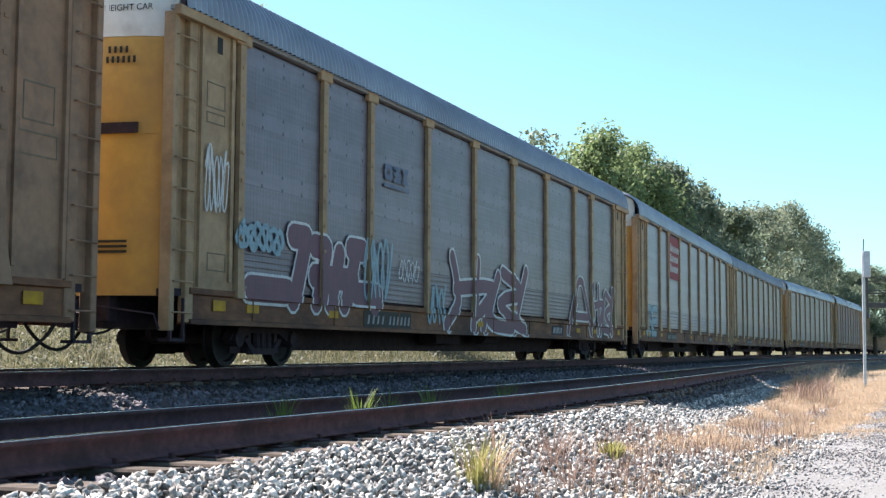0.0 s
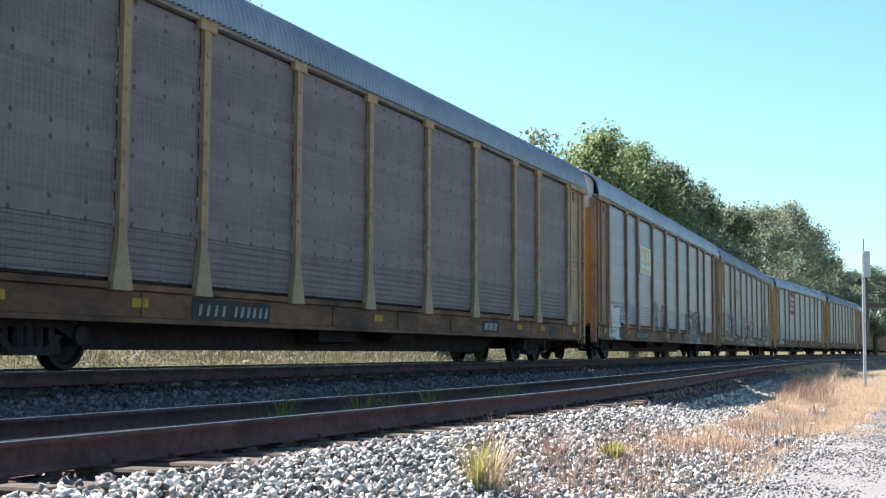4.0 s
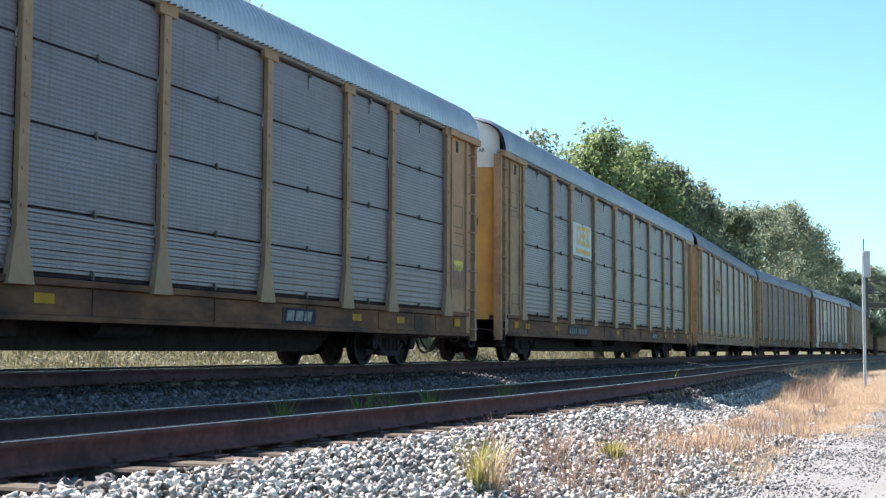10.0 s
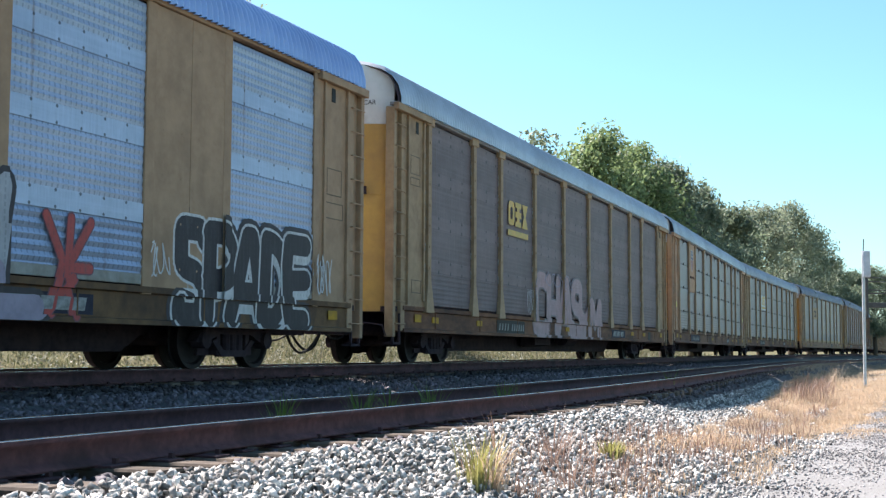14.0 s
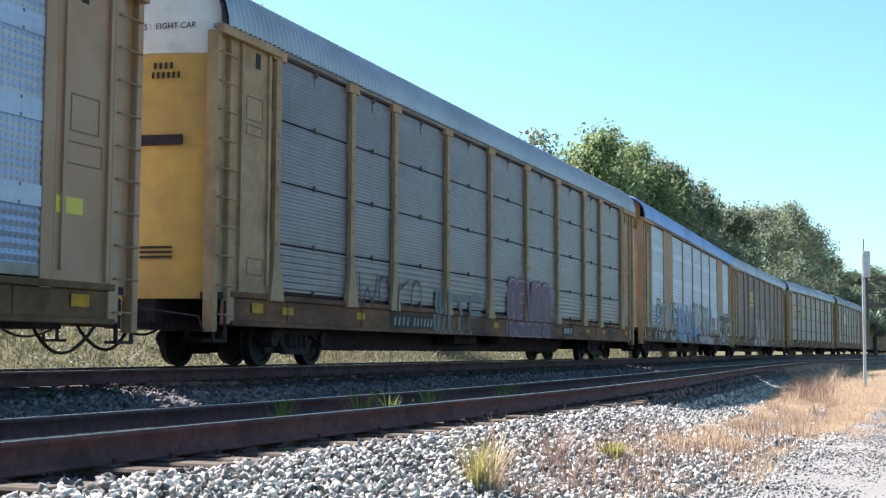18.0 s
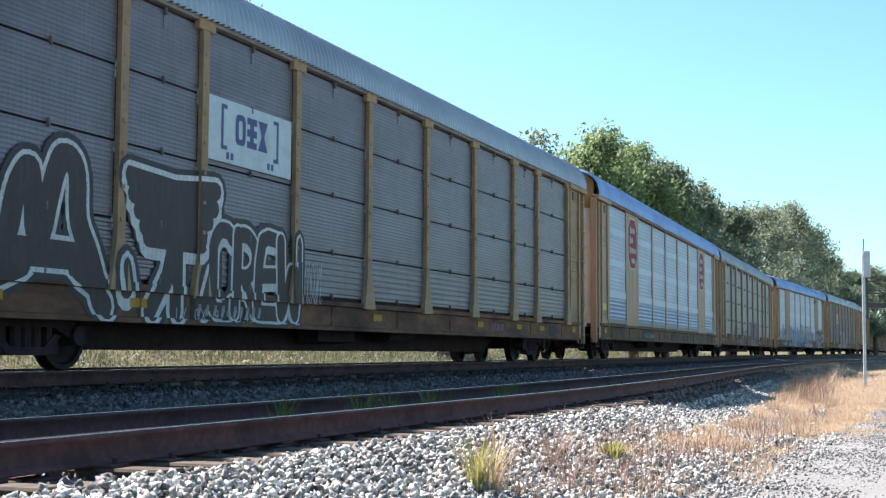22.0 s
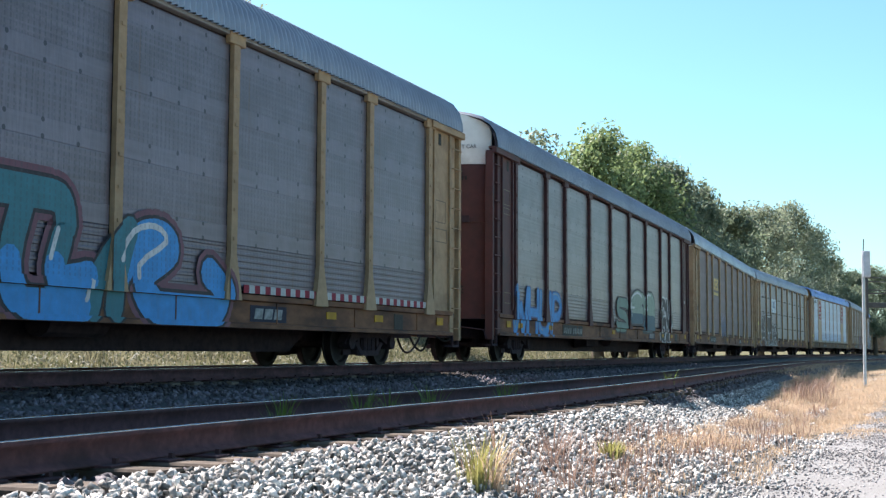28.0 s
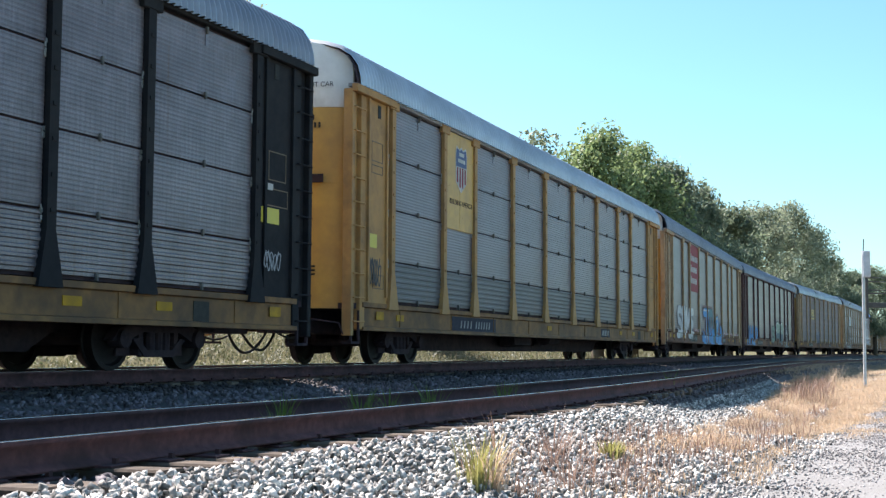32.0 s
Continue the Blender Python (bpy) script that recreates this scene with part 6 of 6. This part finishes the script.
LEAVES = {"bright": leaf_mat("bright_leaves", (0.15, 0.205, 0.085), (0.28, 0.34, 0.15), 0.5), "deep": leaf_mat("deep_leaves", (0.135, 0.175, 0.11), (0.25, 0.285, 0.18), 0.5),
          "grey": leaf_mat("grey_green_leaves", (0.18, 0.215, 0.14), (0.32, 0.345, 0.23), 0.5)}


def tree(place, height, spread, leaves, seed, clumps=70, per=110, leaf=0.16, low=0.3, label="", droop=0.0):
    r = np.random.default_rng(seed)
    t = tagged(new("tree"), label, "tree", "trees behind the train")
    t.location = place
    b = Build()
    b.rod((0, 0, -0.3), (0.1, 0.05, height * 0.35), 0.028 * height, 10, 0.018 * height)
    b.rod((0.1, 0.05, height * 0.35), (0.0, 0.2, height * 0.75), 0.018 * height, 8, 0.006 * height)
    part("trunk", b.mesh("trunk", BARK, True), t)
    cs = []
    for i in range(clumps):
        a, q = r.uniform(0, 2 * np.pi), r.random() ** 0.6
        hz = r.uniform(low, 1.0)
        width = spread * (math.sin(math.pi * min(1, (hz - low) / (1 - low) * 0.82 + 0.16)) ** 0.7)
        c = np.array([math.cos(a) * q * width, math.sin(a) * q * width, height * hz - 0.05 * height])
        cs.append(c)
        if i % 7 == 0:
            part("limb", Build().rod((0, 0.1, c[2] * 0.6), c, 0.006 * height, 5, 0.002 * height).mesh("limb", BARK), t)
    cs = np.array(cs)
    n = clumps * per
    size = np.repeat(r.uniform(0.07, 0.14, clumps) * height * 0.9, per)
    d = r.normal(size=(n, 3))
    d /= np.linalg.norm(d, axis=1)[:, None]
    p = np.repeat(cs, per, 0) + d * (size * r.uniform(0.35, 1.05, n))[:, None] * np.array([1, 1, 0.8])
    p[:, 2] -= droop * r.random(n) ** 2 * height * 0.15
    nrm = d + r.normal(0, 0.7, (n, 3))
    nrm /= np.linalg.norm(nrm, axis=1)[:, None]
    u = np.cross(nrm, r.normal(size=(n, 3)))
    u /= np.linalg.norm(u, axis=1)[:, None]
    w = np.cross(nrm, u)
    L = (leaf * r.uniform(0.6, 1.4, n))[:, None]
    v = np.stack([p - u * L, p + w * L * 0.45, p + u * L, p - w * L * 0.45], 1)
    f = np.arange(n * 4).reshape(-1, 4)
    part("crown", soup("crown", v.reshape(-1, 3), f, LEAVES[leaves]), t)
    return t


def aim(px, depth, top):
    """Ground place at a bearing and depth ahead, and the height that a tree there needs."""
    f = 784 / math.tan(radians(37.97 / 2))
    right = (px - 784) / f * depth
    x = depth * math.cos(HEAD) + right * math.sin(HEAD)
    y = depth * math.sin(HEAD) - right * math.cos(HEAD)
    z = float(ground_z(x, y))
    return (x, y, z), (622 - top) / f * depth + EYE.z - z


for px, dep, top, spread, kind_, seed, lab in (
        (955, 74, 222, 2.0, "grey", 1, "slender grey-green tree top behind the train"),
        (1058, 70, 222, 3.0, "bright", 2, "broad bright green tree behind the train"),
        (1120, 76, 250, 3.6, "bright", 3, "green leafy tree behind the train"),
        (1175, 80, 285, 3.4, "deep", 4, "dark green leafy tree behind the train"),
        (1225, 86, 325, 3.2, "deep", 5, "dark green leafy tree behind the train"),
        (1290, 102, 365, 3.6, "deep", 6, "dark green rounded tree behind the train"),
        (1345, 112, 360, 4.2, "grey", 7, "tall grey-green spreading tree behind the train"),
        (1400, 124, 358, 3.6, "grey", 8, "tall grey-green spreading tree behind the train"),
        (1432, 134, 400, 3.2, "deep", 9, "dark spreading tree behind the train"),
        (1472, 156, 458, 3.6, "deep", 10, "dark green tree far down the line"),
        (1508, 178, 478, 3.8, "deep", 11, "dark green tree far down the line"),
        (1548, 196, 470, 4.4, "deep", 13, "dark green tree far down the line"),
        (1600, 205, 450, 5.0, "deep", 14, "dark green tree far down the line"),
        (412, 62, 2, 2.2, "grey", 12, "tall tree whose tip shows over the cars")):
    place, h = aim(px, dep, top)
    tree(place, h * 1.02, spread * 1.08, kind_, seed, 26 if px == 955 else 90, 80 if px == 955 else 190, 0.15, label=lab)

# ---- mast with equipment box ----
GALV = surf("galvanised_pole", (0.55, 0.56, 0.56), (0.62, 0.63, 0.63), 6, 0.5, 0.3, (0.4, 0.4, 0.39), 2, 0.05)
GREYBOX = surf("pale_cabinet_paint", (0.62, 0.63, 0.66), (0.56, 0.57, 0.6), 4, 0.5, 0, (0.45, 0.45, 0.46), 2, 0.03)
DARKST = surf("dark_bracket_steel", (0.07, 0.07, 0.07), (0.10, 0.10, 0.095), 6, 0.7, 0.3, None, 2, 0.1)
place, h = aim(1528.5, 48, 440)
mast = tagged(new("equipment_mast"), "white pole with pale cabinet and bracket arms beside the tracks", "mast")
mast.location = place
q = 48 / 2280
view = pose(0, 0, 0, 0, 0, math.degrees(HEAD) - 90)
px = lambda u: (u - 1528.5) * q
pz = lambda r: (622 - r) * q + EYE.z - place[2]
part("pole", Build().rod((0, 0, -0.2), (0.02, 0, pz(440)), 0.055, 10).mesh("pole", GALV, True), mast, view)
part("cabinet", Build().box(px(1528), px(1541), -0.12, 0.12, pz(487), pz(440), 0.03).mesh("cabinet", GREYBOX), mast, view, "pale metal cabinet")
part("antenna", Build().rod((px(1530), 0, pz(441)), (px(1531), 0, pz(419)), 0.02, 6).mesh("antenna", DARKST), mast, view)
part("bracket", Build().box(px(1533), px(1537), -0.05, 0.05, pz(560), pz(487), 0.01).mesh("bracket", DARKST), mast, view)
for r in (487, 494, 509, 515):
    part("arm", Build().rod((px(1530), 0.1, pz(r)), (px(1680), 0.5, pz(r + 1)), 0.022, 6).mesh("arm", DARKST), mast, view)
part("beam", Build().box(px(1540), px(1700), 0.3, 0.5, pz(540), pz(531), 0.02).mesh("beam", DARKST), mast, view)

motions()
